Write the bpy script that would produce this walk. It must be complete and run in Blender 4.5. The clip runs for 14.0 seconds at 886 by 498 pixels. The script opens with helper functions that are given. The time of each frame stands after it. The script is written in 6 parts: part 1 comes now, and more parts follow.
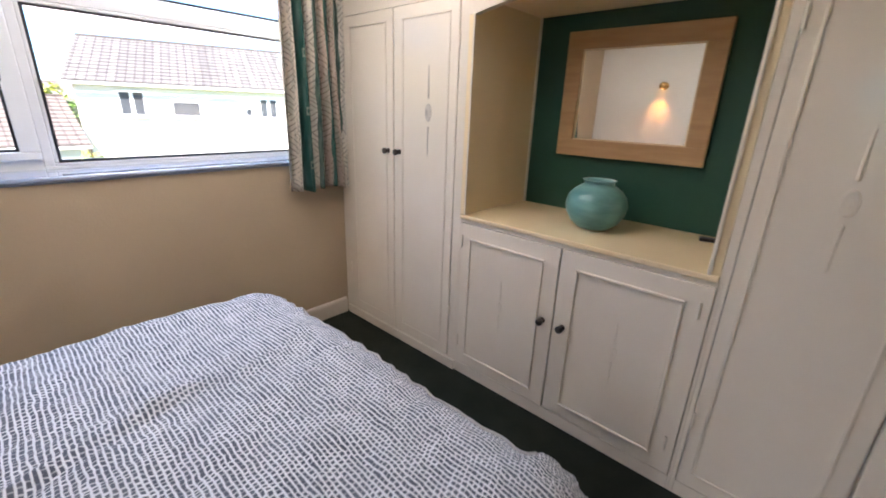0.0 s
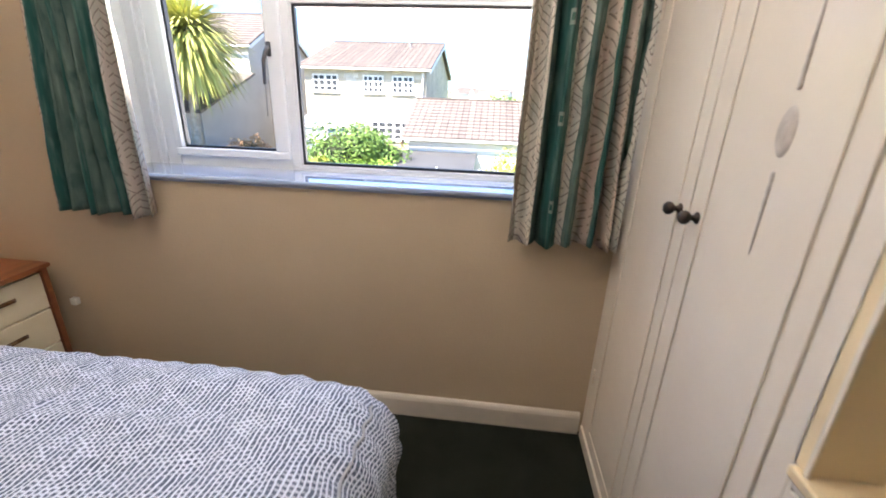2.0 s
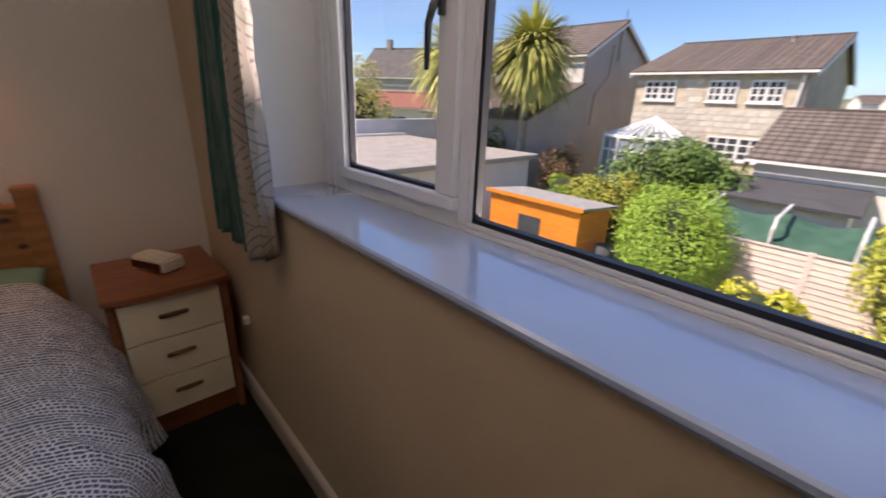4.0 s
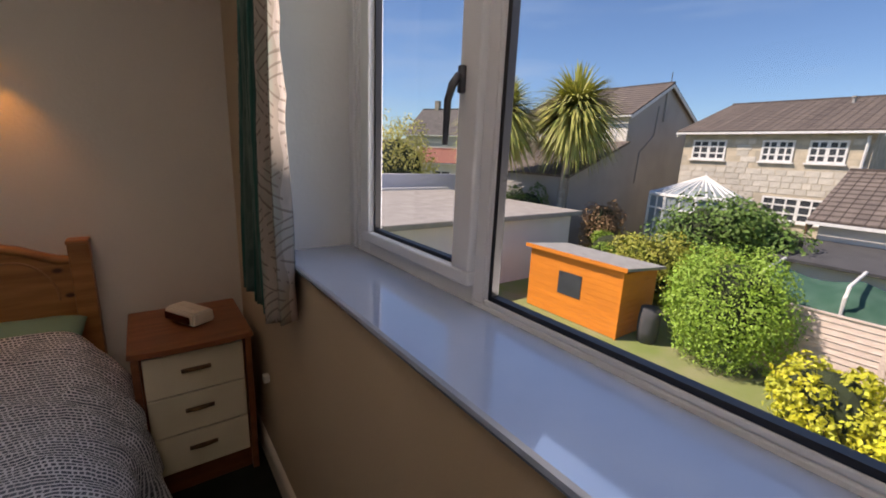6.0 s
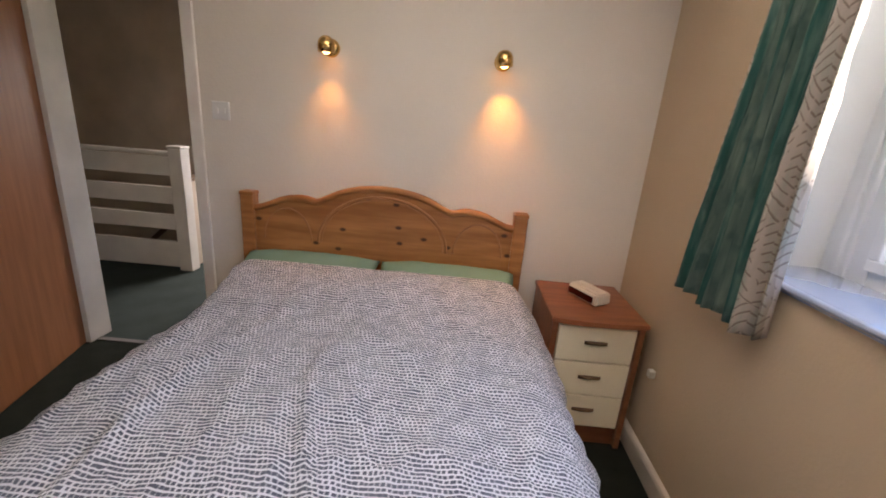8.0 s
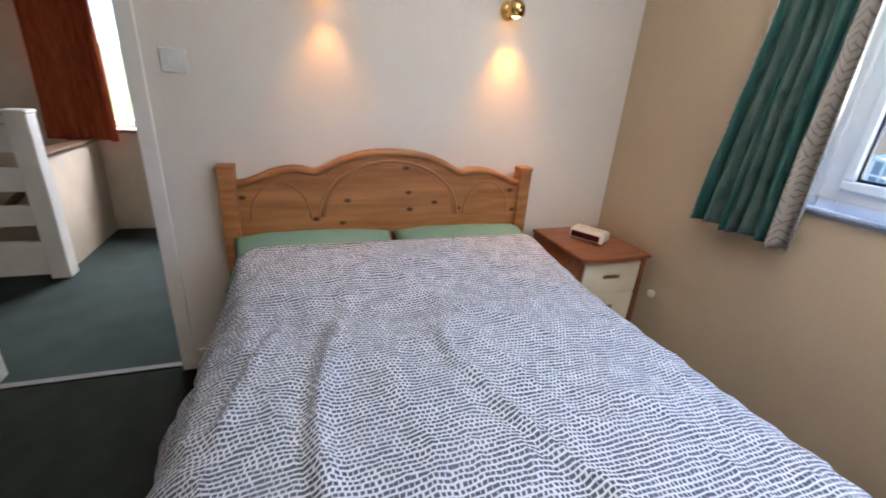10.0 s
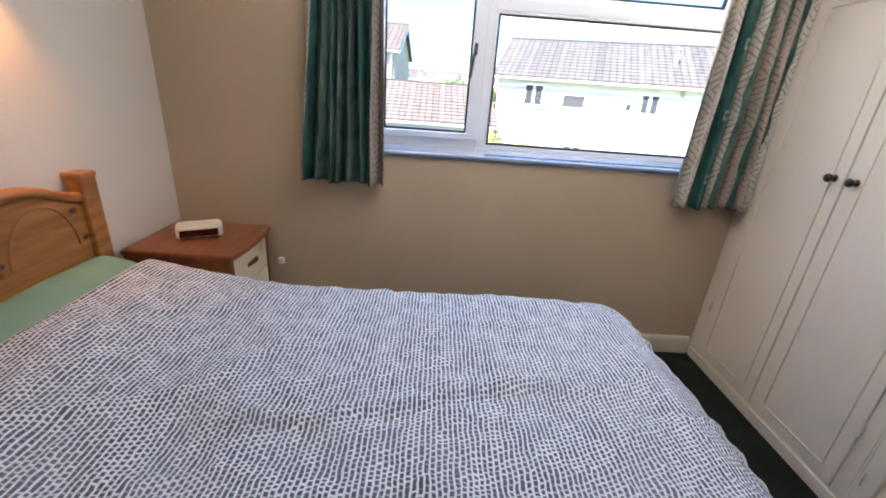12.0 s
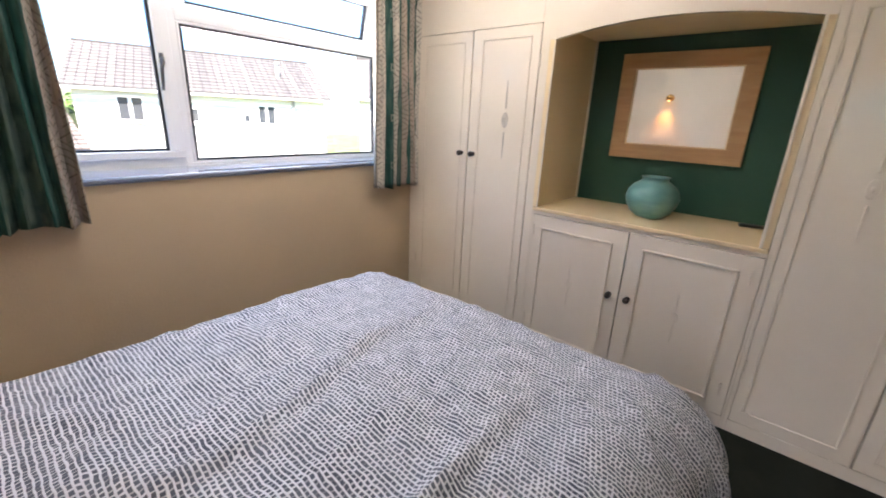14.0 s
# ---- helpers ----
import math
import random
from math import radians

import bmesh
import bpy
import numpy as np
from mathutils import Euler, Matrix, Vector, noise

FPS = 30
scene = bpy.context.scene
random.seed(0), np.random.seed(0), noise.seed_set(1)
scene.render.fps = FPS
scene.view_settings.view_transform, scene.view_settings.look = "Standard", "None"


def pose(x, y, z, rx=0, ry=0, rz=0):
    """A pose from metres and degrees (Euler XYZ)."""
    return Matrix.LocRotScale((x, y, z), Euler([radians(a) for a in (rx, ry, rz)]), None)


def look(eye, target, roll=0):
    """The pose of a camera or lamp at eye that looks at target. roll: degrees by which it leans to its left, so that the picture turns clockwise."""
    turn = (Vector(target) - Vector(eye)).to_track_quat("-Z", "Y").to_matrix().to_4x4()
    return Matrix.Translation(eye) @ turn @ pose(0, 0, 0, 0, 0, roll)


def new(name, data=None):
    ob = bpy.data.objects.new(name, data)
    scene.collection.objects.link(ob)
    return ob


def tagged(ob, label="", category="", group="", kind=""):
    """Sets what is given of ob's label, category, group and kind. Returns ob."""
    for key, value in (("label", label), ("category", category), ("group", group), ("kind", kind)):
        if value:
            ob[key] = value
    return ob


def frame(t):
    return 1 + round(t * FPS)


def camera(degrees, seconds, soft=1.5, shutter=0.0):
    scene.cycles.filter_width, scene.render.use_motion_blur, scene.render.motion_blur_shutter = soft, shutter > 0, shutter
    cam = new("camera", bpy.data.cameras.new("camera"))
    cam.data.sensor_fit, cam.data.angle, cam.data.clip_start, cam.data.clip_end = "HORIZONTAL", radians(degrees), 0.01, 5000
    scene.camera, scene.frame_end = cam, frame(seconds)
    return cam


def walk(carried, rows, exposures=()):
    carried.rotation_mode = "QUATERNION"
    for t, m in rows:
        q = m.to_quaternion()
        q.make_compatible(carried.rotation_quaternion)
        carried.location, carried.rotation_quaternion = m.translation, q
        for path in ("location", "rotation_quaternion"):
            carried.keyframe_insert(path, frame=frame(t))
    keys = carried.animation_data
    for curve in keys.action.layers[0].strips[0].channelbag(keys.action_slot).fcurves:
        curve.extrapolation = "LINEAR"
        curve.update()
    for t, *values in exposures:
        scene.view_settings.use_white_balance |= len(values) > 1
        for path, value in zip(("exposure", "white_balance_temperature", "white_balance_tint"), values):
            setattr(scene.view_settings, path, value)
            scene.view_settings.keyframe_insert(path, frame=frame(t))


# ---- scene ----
cam = camera(94.2, 14.0, 1.8, 0.2)
PATH = [
    (0, (-0.505, 0.493, 1.363), (-1.774, 1.9, 0.721), 2.0),
    (0.5, (-0.622, 0.857, 1.358), (-2.189, 1.904, 0.687), 1.8),
    (1, (-0.727, 1.182, 1.353), (-2.526, 1.749, 0.689), 1.9),
    (1.5, (-0.883, 1.394, 1.372), (-2.752, 1.477, 0.665), 1.5),
    (2, (-1.227, 1.515, 1.377), (-3.097, 1.32, 0.693), 2.0),
    (2.5, (-1.612, 1.566, 1.376), (-3.468, 1.133, 0.772), 2.3),
    (3, (-1.96, 1.525, 1.375), (-3.726, 0.857, 0.715), 2.5),
    (3.5, (-2.167, 1.39, 1.379), (-3.785, 0.476, 0.64), 3.6),
    (4, (-2.313, 1.336, 1.356), (-3.578, -0.05, 0.665), 2.0),
    (4.2, (-2.385, 1.334, 1.375), (-3.436, -0.212, 0.664), 0.5),
    (6.3, (-2.395, 1.322, 1.405), (-3.545, -0.252, 0.959), 2.9),
    (6.5, (-2.336, 1.319, 1.416), (-3.438, -0.287, 0.962), 3.3),
    (7, (-2.194, 1.289, 1.422), (-2.956, -0.498, 0.948), 4.0),
    (7.5, (-2.029, 1.252, 1.422), (-2.244, -0.667, 0.9), 4.4),
    (7.7, (-1.966, 1.248, 1.413), (-1.906, -0.674, 0.866), 4.5),
    (9.8, (-1.062, 1.118, 1.356), (-1.535, -0.683, 0.626), 5.0),
    (10, (-1.056, 1.084, 1.359), (-1.694, -0.664, 0.626), 4.2),
    (10.2, (-1.003, 1.036, 1.343), (-1.847, -0.635, 0.625), 3.1),
    (10.5, (-0.922, 0.969, 1.357), (-2.022, -0.532, 0.623), 2.7),
    (11, (-0.728, 0.819, 1.279), (-2.318, -0.183, 0.594), 3.9),
    (11.5, (-0.678, 0.611, 1.318), (-2.511, 0.229, 0.615), 4.1),
    (12, (-0.711, 0.436, 1.375), (-2.566, 0.503, 0.631), 4.3),
    (12.5, (-0.687, 0.23, 1.363), (-2.479, 0.687, 0.602), 4.8),
    (13, (-0.69, 0.086, 1.363), (-2.361, 0.891, 0.616), 5.1),
    (13.5, (-0.706, 0.017, 1.329), (-2.17, 1.218, 0.685), 5.0),
    (14, (-0.652, -0.104, 1.343), (-1.874, 1.359, 0.737), 2.5),
]
walk(cam, [(t, look(eye, target, roll)) for t, eye, target, roll in PATH],
     [(0, 2.1, 6350, 15), (1, 2.1, 6550, 15), (2, 2.1, 6600, 14), (2.5, 2.0, 7150, 19), (3, 1.85, 7500, 21), (3.5, 1.15, 7500, 20), (3.9, 0.45, 7300, 25), (4.3, -0.1, 7200, 22), (6.5, -0.05, 7300, 21), (7, 0.25, 7250, 23), (7.5, 1.3, 7300, 25), (7.7, 1.6, 7200, 23), (9.8, 2.25, 5850, 11), (10.5, 2.05, 5950, 13), (11, 1.9, 6050, 14), (12.5, 1.97, 6050, 13), (14, 2.15, 6550, 15)])

# ---------------------------------------------------------------- world, sun, lamps
SUN_EL, SUN_AZ = radians(50), math.atan2(-0.62, 0.80)
world = bpy.data.worlds.new("sky")
scene.world = world
world.use_nodes = True
wn = world.node_tree
sky = wn.nodes.new("ShaderNodeTexSky")
sky.sky_type = "NISHITA"
sky.sun_disc = False
sky.sun_elevation = SUN_EL
sky.sun_rotation = math.pi / 2 - SUN_AZ
sky.altitude, sky.air_density, sky.dust_density, sky.ozone_density = 50, 1.0, 0.25, 2.0
# a few thin streaks of high cloud
wtc = wn.nodes.new("ShaderNodeTexCoord")
wmp = wn.nodes.new("ShaderNodeMapping")
wmp.inputs["Scale"].default_value = (1.2, 1.2, 9.0)
wno = wn.nodes.new("ShaderNodeTexNoise")
wno.inputs["Scale"].default_value, wno.inputs["Detail"].default_value = 2.2, 7.0
wmr = wn.nodes.new("ShaderNodeMapRange")
wmr.inputs["From Min"].default_value, wmr.inputs["From Max"].default_value, wmr.inputs["To Max"].default_value = 0.52, 0.85, 0.55
wmx = wn.nodes.new("ShaderNodeMix")
wmx.data_type = "RGBA"
wmx.inputs["B"].default_value = (5.0, 5.3, 5.8, 1)
wn.links.new(wtc.outputs["Generated"], wmp.inputs[0])
wn.links.new(wmp.outputs[0], wno.inputs["Vector"])
wn.links.new(wno.outputs["Fac"], wmr.inputs["Value"])
wn.links.new(wmr.outputs[0], wmx.inputs["Factor"])
wn.links.new(sky.outputs[0], wmx.inputs["A"])
wmu = wn.nodes.new("ShaderNodeMix")
wmu.data_type, wmu.blend_type = "RGBA", "MULTIPLY"
wmu.inputs["Factor"].default_value = 1.0
wmu.inputs["B"].default_value = (0.65, 0.88, 1.14, 1)
wn.links.new(wmx.outputs["Result"], wmu.inputs["A"])
wn.links.new(wmu.outputs["Result"], wn.nodes["Background"].inputs[0])
wn.nodes["Background"].inputs[1].default_value = 0.135
sun = new("sun", bpy.data.lights.new("sun", "SUN"))
sun.data.energy, sun.data.angle, sun.data.color = 5.0 * 1.3, radians(0.5), (1.0, 0.95, 0.87)
sun.matrix_world = look((math.cos(SUN_AZ) * 20, math.sin(SUN_AZ) * 20, 24), (0, 0, 0))

# the sky's and the sunlit gardens' light that falls in through the bedroom window, from above the opening
day = new("window_daylight", bpy.data.lights.new("window_daylight", "AREA"))
day.data.shape, day.data.size, day.data.size_y = "RECTANGLE", 2.3, 1.3
day.data.energy, day.data.color = 14, (0.50, 0.78, 1.28)
day.matrix_world = look((-3.95, 0.95, 3.0), (-2.0, 0.95, 0.9))
# light thrown up by the sunlit ground below the window
low = new("garden_bounce", bpy.data.lights.new("garden_bounce", "AREA"))
low.data.shape, low.data.size, low.data.size_y = "RECTANGLE", 3.6, 1.1
low.data.energy, low.data.color = 980, (1.0, 0.96, 0.95)
low.matrix_world = look((-6.20, 1.20, -1.25), (-2.50, 1.05, 1.70))
# the same at the landing window
day2 = new("landing_daylight", bpy.data.lights.new("landing_daylight", "AREA"))
day2.data.shape, day2.data.size, day2.data.size_y = "RECTANGLE", 2.0, 1.7
day2.data.energy, day2.data.color = 150, (1.0, 0.96, 0.92)
day2.matrix_world = look((-0.2, -4.1, 2.7), (1.2, -2.0, 0.6))


# ---------------------------------------------------------------- materials
def mat(name, color, rough=0.6, color2=None, scale=8.0, bump=0.0, bump_scale=60.0, metal=0.0, stretch=(1, 1, 1), spec=0.5, vary=0.0, detail=4.0, coat=0.0):
    m = bpy.data.materials.new(name)
    m.use_nodes = True
    nt = m.node_tree
    b = nt.nodes["Principled BSDF"]
    b.inputs["Roughness"].default_value, b.inputs["Metallic"].default_value = rough, metal
    b.inputs["Specular IOR Level"].default_value = spec
    b.inputs["Coat Weight"].default_value = coat
    tc = nt.nodes.new("ShaderNodeTexCoord")
    mp = nt.nodes.new("ShaderNodeMapping")
    mp.inputs["Scale"].default_value = stretch
    nt.links.new(tc.outputs["Object"], mp.inputs["Vector"])
    n1 = nt.nodes.new("ShaderNodeTexNoise")
    n1.inputs["Scale"].default_value, n1.inputs["Detail"].default_value = scale, detail
    nt.links.new(mp.outputs[0], n1.inputs["Vector"])
    mix = nt.nodes.new("ShaderNodeMix")
    mix.data_type = "RGBA"
    c2 = color2 or tuple(c * 0.86 for c in color)
    mix.inputs["A"].default_value, mix.inputs["B"].default_value = (*color, 1), (*c2, 1)
    rmp = nt.nodes.new("ShaderNodeMapRange")
    rmp.inputs["From Min"].default_value, rmp.inputs["From Max"].default_value = 0.35, 0.65
    nt.links.new(n1.outputs["Fac"], rmp.inputs["Value"])
    nt.links.new(rmp.outputs[0], mix.inputs["Factor"])
    out = mix.outputs["Result"]
    if vary:
        oi = nt.nodes.new("ShaderNodeObjectInfo")
        ge = nt.nodes.new("ShaderNodeNewGeometry")
        ad = nt.nodes.new("ShaderNodeMath")
        ad.operation = "ADD"
        nt.links.new(oi.outputs["Random"], ad.inputs[0])
        nt.links.new(ge.outputs["Random Per Island"], ad.inputs[1])
        mr = nt.nodes.new("ShaderNodeMapRange")
        mr.inputs["From Max"].default_value = 2.0
        mr.inputs["To Min"].default_value, mr.inputs["To Max"].default_value = 1 - vary, 1 + vary
        nt.links.new(ad.outputs[0], mr.inputs["Value"])
        hs = nt.nodes.new("ShaderNodeHueSaturation")
        nt.links.new(mr.outputs[0], hs.inputs["Value"])
        nt.links.new(out, hs.inputs["Color"])
        out = hs.outputs[0]
    nt.links.new(out, b.inputs["Base Color"])
    if bump:
        n2 = nt.nodes.new("ShaderNodeTexNoise")
        n2.inputs["Scale"].default_value, n2.inputs["Detail"].default_value = bump_scale, 6
        nt.links.new(mp.outputs[0], n2.inputs["Vector"])
        bp = nt.nodes.new("ShaderNodeBump")
        bp.inputs["Strength"].default_value, bp.inputs["Distance"].default_value = bump, 0.01
        nt.links.new(n2.outputs["Fac"], bp.inputs["Height"])
        nt.links.new(bp.outputs[0], b.inputs["Normal"])
    return m


def nd(nt, kind, **kw):
    n = nt.nodes.new(kind)
    for k, v in kw.items():
        n.inputs[k].default_value = v
    return n


def glass(name, tint=(1, 1, 1), rough=0.0, thin=0.08):
    """A thin clear pane: mostly see-through, with the gloss of glass on it."""
    m = bpy.data.materials.new(name)
    m.use_nodes = True
    nt = m.node_tree
    nt.nodes.remove(nt.nodes["Principled BSDF"])
    tr = nt.nodes.new("ShaderNodeBsdfTransparent")
    tr.inputs[0].default_value = (*tint, 1)
    gl = nt.nodes.new("ShaderNodeBsdfGlossy")
    gl.inputs["Roughness"].default_value = rough
    lw = nt.nodes.new("ShaderNodeLayerWeight")
    pw = nt.nodes.new("ShaderNodeMath")
    pw.operation = "POWER"
    pw.inputs[1].default_value = 5.0
    nt.links.new(lw.outputs["Facing"], pw.inputs[0])
    fr = nt.nodes.new("ShaderNodeMath")
    fr.operation = "MULTIPLY_ADD"
    fr.inputs[1].default_value, fr.inputs[2].default_value = 0.5, 0.02
    nt.links.new(pw.outputs[0], fr.inputs[0])
    mx = nt.nodes.new("ShaderNodeMixShader")
    nt.links.new(fr.outputs[0], mx.inputs[0])
    nt.links.new(tr.outputs[0], mx.inputs[1])
    nt.links.new(gl.outputs[0], mx.inputs[2])
    nt.links.new(mx.outputs[0], nt.nodes["Material Output"].inputs[0])
    return m


# one off-white paint in two copies; this one darkened for the backlit window wall
M_WALL = mat("wall_paint_dim", (0.55, 0.43, 0.285), 0.75, (0.51, 0.395, 0.26), 1.6, 0.12, 90, detail=6)
# the bed-wall copy, paler for the cooler light that falls there
M_WALL_LIT = mat("wall_paint_lit", (0.72, 0.665, 0.585), 0.75, (0.68, 0.625, 0.545), 1.6, 0.12, 90, detail=6)
M_REVEAL = mat("white_reveal_paint", (0.80, 0.81, 0.80), 0.6, (0.76, 0.77, 0.76), 3, 0.1, 70)
M_CEIL = mat("ceiling_paint", (0.8, 0.78, 0.74), 0.85, None, 2, 0.15, 60)
M_GREEN = mat("dark_green_paint", (0.012, 0.070, 0.042), 0.55, (0.010, 0.058, 0.035), 3, 0.1, 80)
M_JOIN = mat("ivory_gloss_paint", (0.84, 0.75, 0.625), 0.24, (0.80, 0.705, 0.58), 2.5, 0.10, 18, coat=0.3)
M_JOINW = mat("worn_ivory_paint", (0.58, 0.51, 0.435), 0.5, (0.46, 0.40, 0.335), 30, 0.1, 35)
M_SHELF = mat("cream_shelf_gloss", (0.84, 0.675, 0.43), 0.20, (0.80, 0.635, 0.39), 3)
M_CARPET = mat("dark_green_carpet", (0.026, 0.030, 0.022), 0.95, (0.019, 0.022, 0.016), 7, 0.9, 420, spec=0.1)
M_CARPET2 = mat("landing_carpet", (0.058, 0.074, 0.068), 0.95, (0.047, 0.060, 0.055), 5, 0.9, 420, spec=0.1)
M_UPVC = mat("white_upvc", (0.80, 0.81, 0.83), 0.28, (0.78, 0.79, 0.81), 3)
# white board; the blue skylight on it is put into the base colour
M_SILL = mat("sky_tinted_sill_gloss", (0.33, 0.40, 0.53), 0.08, (0.30, 0.37, 0.50), 4, coat=1.0, spec=1.0)
M_GASKET = mat("black_gasket", (0.012, 0.013, 0.018), 0.5)
M_SKIRT = mat("cream_skirting_gloss", (0.67, 0.595, 0.49), 0.35, None, 4)
M_BLACK = mat("dark_bronze", (0.035, 0.028, 0.024), 0.35, (0.06, 0.045, 0.035), 40, metal=0.6)
M_HANDLE = mat("grey_handle_metal", (0.10, 0.10, 0.11), 0.35, metal=0.7)
M_BRASS = mat("polished_brass", (0.80, 0.52, 0.20), 0.16, (0.70, 0.43, 0.15), 30, metal=1.0)
M_MAHOG = mat("reddish_wood_veneer", (0.27, 0.100, 0.042), 0.38, (0.19, 0.066, 0.027), 5, 0.05, 60, stretch=(1, 6, 6))
M_DOOR = mat("brown_door_veneer", (0.36, 0.15, 0.065), 0.42, (0.28, 0.11, 0.045), 4, 0.05, 50, stretch=(7, 7, 0.6))
M_DRAWER = mat("cream_drawer_front", (0.78, 0.70, 0.52), 0.4, (0.74, 0.66, 0.48), 6)
M_MIRFRAME = mat("light_oak_frame", (0.52, 0.32, 0.155), 0.5, (0.45, 0.265, 0.12), 5, 0.08, 40, stretch=(1, 8, 8))
M_CLOCK = mat("cream_plastic", (0.78, 0.74, 0.64), 0.4, None, 10)
M_DISPLAY = mat("dark_red_display", (0.05, 0.008, 0.008), 0.12)
M_SWITCH = mat("white_plastic", (0.75, 0.74, 0.71), 0.35)
M_PILLOW = mat("sage_green_cotton", (0.20, 0.345, 0.275), 0.9, (0.17, 0.305, 0.24), 4, 0.3, 30, spec=0.2)
M_SHEET = mat("grey_divan_fabric", (0.45, 0.44, 0.44), 0.9, None, 20, 0.4, 200)
M_RAILPAINT = mat("white_rail_paint", (0.80, 0.76, 0.70), 0.4, None, 4, 0.1, 40)
M_LANDWALL = mat("beige_stair_wall", (0.650, 0.537, 0.425), 0.8, (0.48, 0.40, 0.31), 2, 0.15, 60)
M_ORANGE = mat("rust_orange_curtain", (0.44, 0.10, 0.035), 0.85, (0.28, 0.05, 0.02), 30, 0.2, 90, stretch=(3, 3, 0.3), spec=0.2)
M_CAP = mat("brown_cap_wood", (0.16, 0.09, 0.05), 0.45, None, 6)
M_GLASS = glass("window_glass")
M_MIRROR = mat("silvered_mirror", (0.93, 0.93, 0.91), 0.01, (0.93, 0.93, 0.91), metal=1.0)
M_STRIP = mat("metal_threshold", (0.17, 0.16, 0.15), 0.75, metal=0.2, spec=0.2)


def pine():
    m = mat("knotty_pine", (0.46, 0.202, 0.066), 0.42, (0.30, 0.115, 0.034), 3.2, 0.06, 40, stretch=(0.9, 8, 9))
    nt = m.node_tree
    b = nt.nodes["Principled BSDF"]
    src = b.inputs["Base Color"].links[0].from_socket
    tc = nt.nodes.new("ShaderNodeTexCoord")
    sep = nt.nodes.new("ShaderNodeSeparateXYZ")
    nt.links.new(tc.outputs["Object"], sep.inputs[0])
    stretch = nt.nodes.new("ShaderNodeMath")
    stretch.operation = "MULTIPLY"
    stretch.inputs[1].default_value = 1.6
    nt.links.new(sep.outputs[2], stretch.inputs[0])
    cmb = nt.nodes.new("ShaderNodeCombineXYZ")
    nt.links.new(sep.outputs[0], cmb.inputs[0])
    nt.links.new(stretch.outputs[0], cmb.inputs[1])
    vo = nd(nt, "ShaderNodeTexVoronoi", Scale=7.0)
    vo.voronoi_dimensions = "2D"
    nt.links.new(cmb.outputs[0], vo.inputs["Vector"])
    rr = nd(nt, "ShaderNodeMapRange")
    rr.inputs["From Min"].default_value, rr.inputs["From Max"].default_value = 0.07, 0.145
    nt.links.new(vo.outputs["Distance"], rr.inputs["Value"])
    mx = nt.nodes.new("ShaderNodeMix")
    mx.data_type = "RGBA"
    mx.inputs["A"].default_value = (0.075, 0.024, 0.010, 1)
    few = nt.nodes.new("ShaderNodeSeparateColor")
    nt.links.new(vo.outputs["Color"], few.inputs[0])
    gate = nt.nodes.new("ShaderNodeMath")
    gate.operation = "GREATER_THAN"
    gate.inputs[1].default_value = 0.40
    nt.links.new(few.outputs[0], gate.inputs[0])
    keep = nt.nodes.new("ShaderNodeMath")
    keep.operation = "MAXIMUM"
    nt.links.new(rr.outputs[0], keep.inputs[0])
    nt.links.new(gate.outputs[0], keep.inputs[1])
    nt.links.new(keep.outputs[0], mx.inputs["Factor"])
    nt.links.new(src, mx.inputs["B"])
    nt.links.new(mx.outputs["Result"], b.inputs["Base Color"])
    return m


M_PINE = pine()


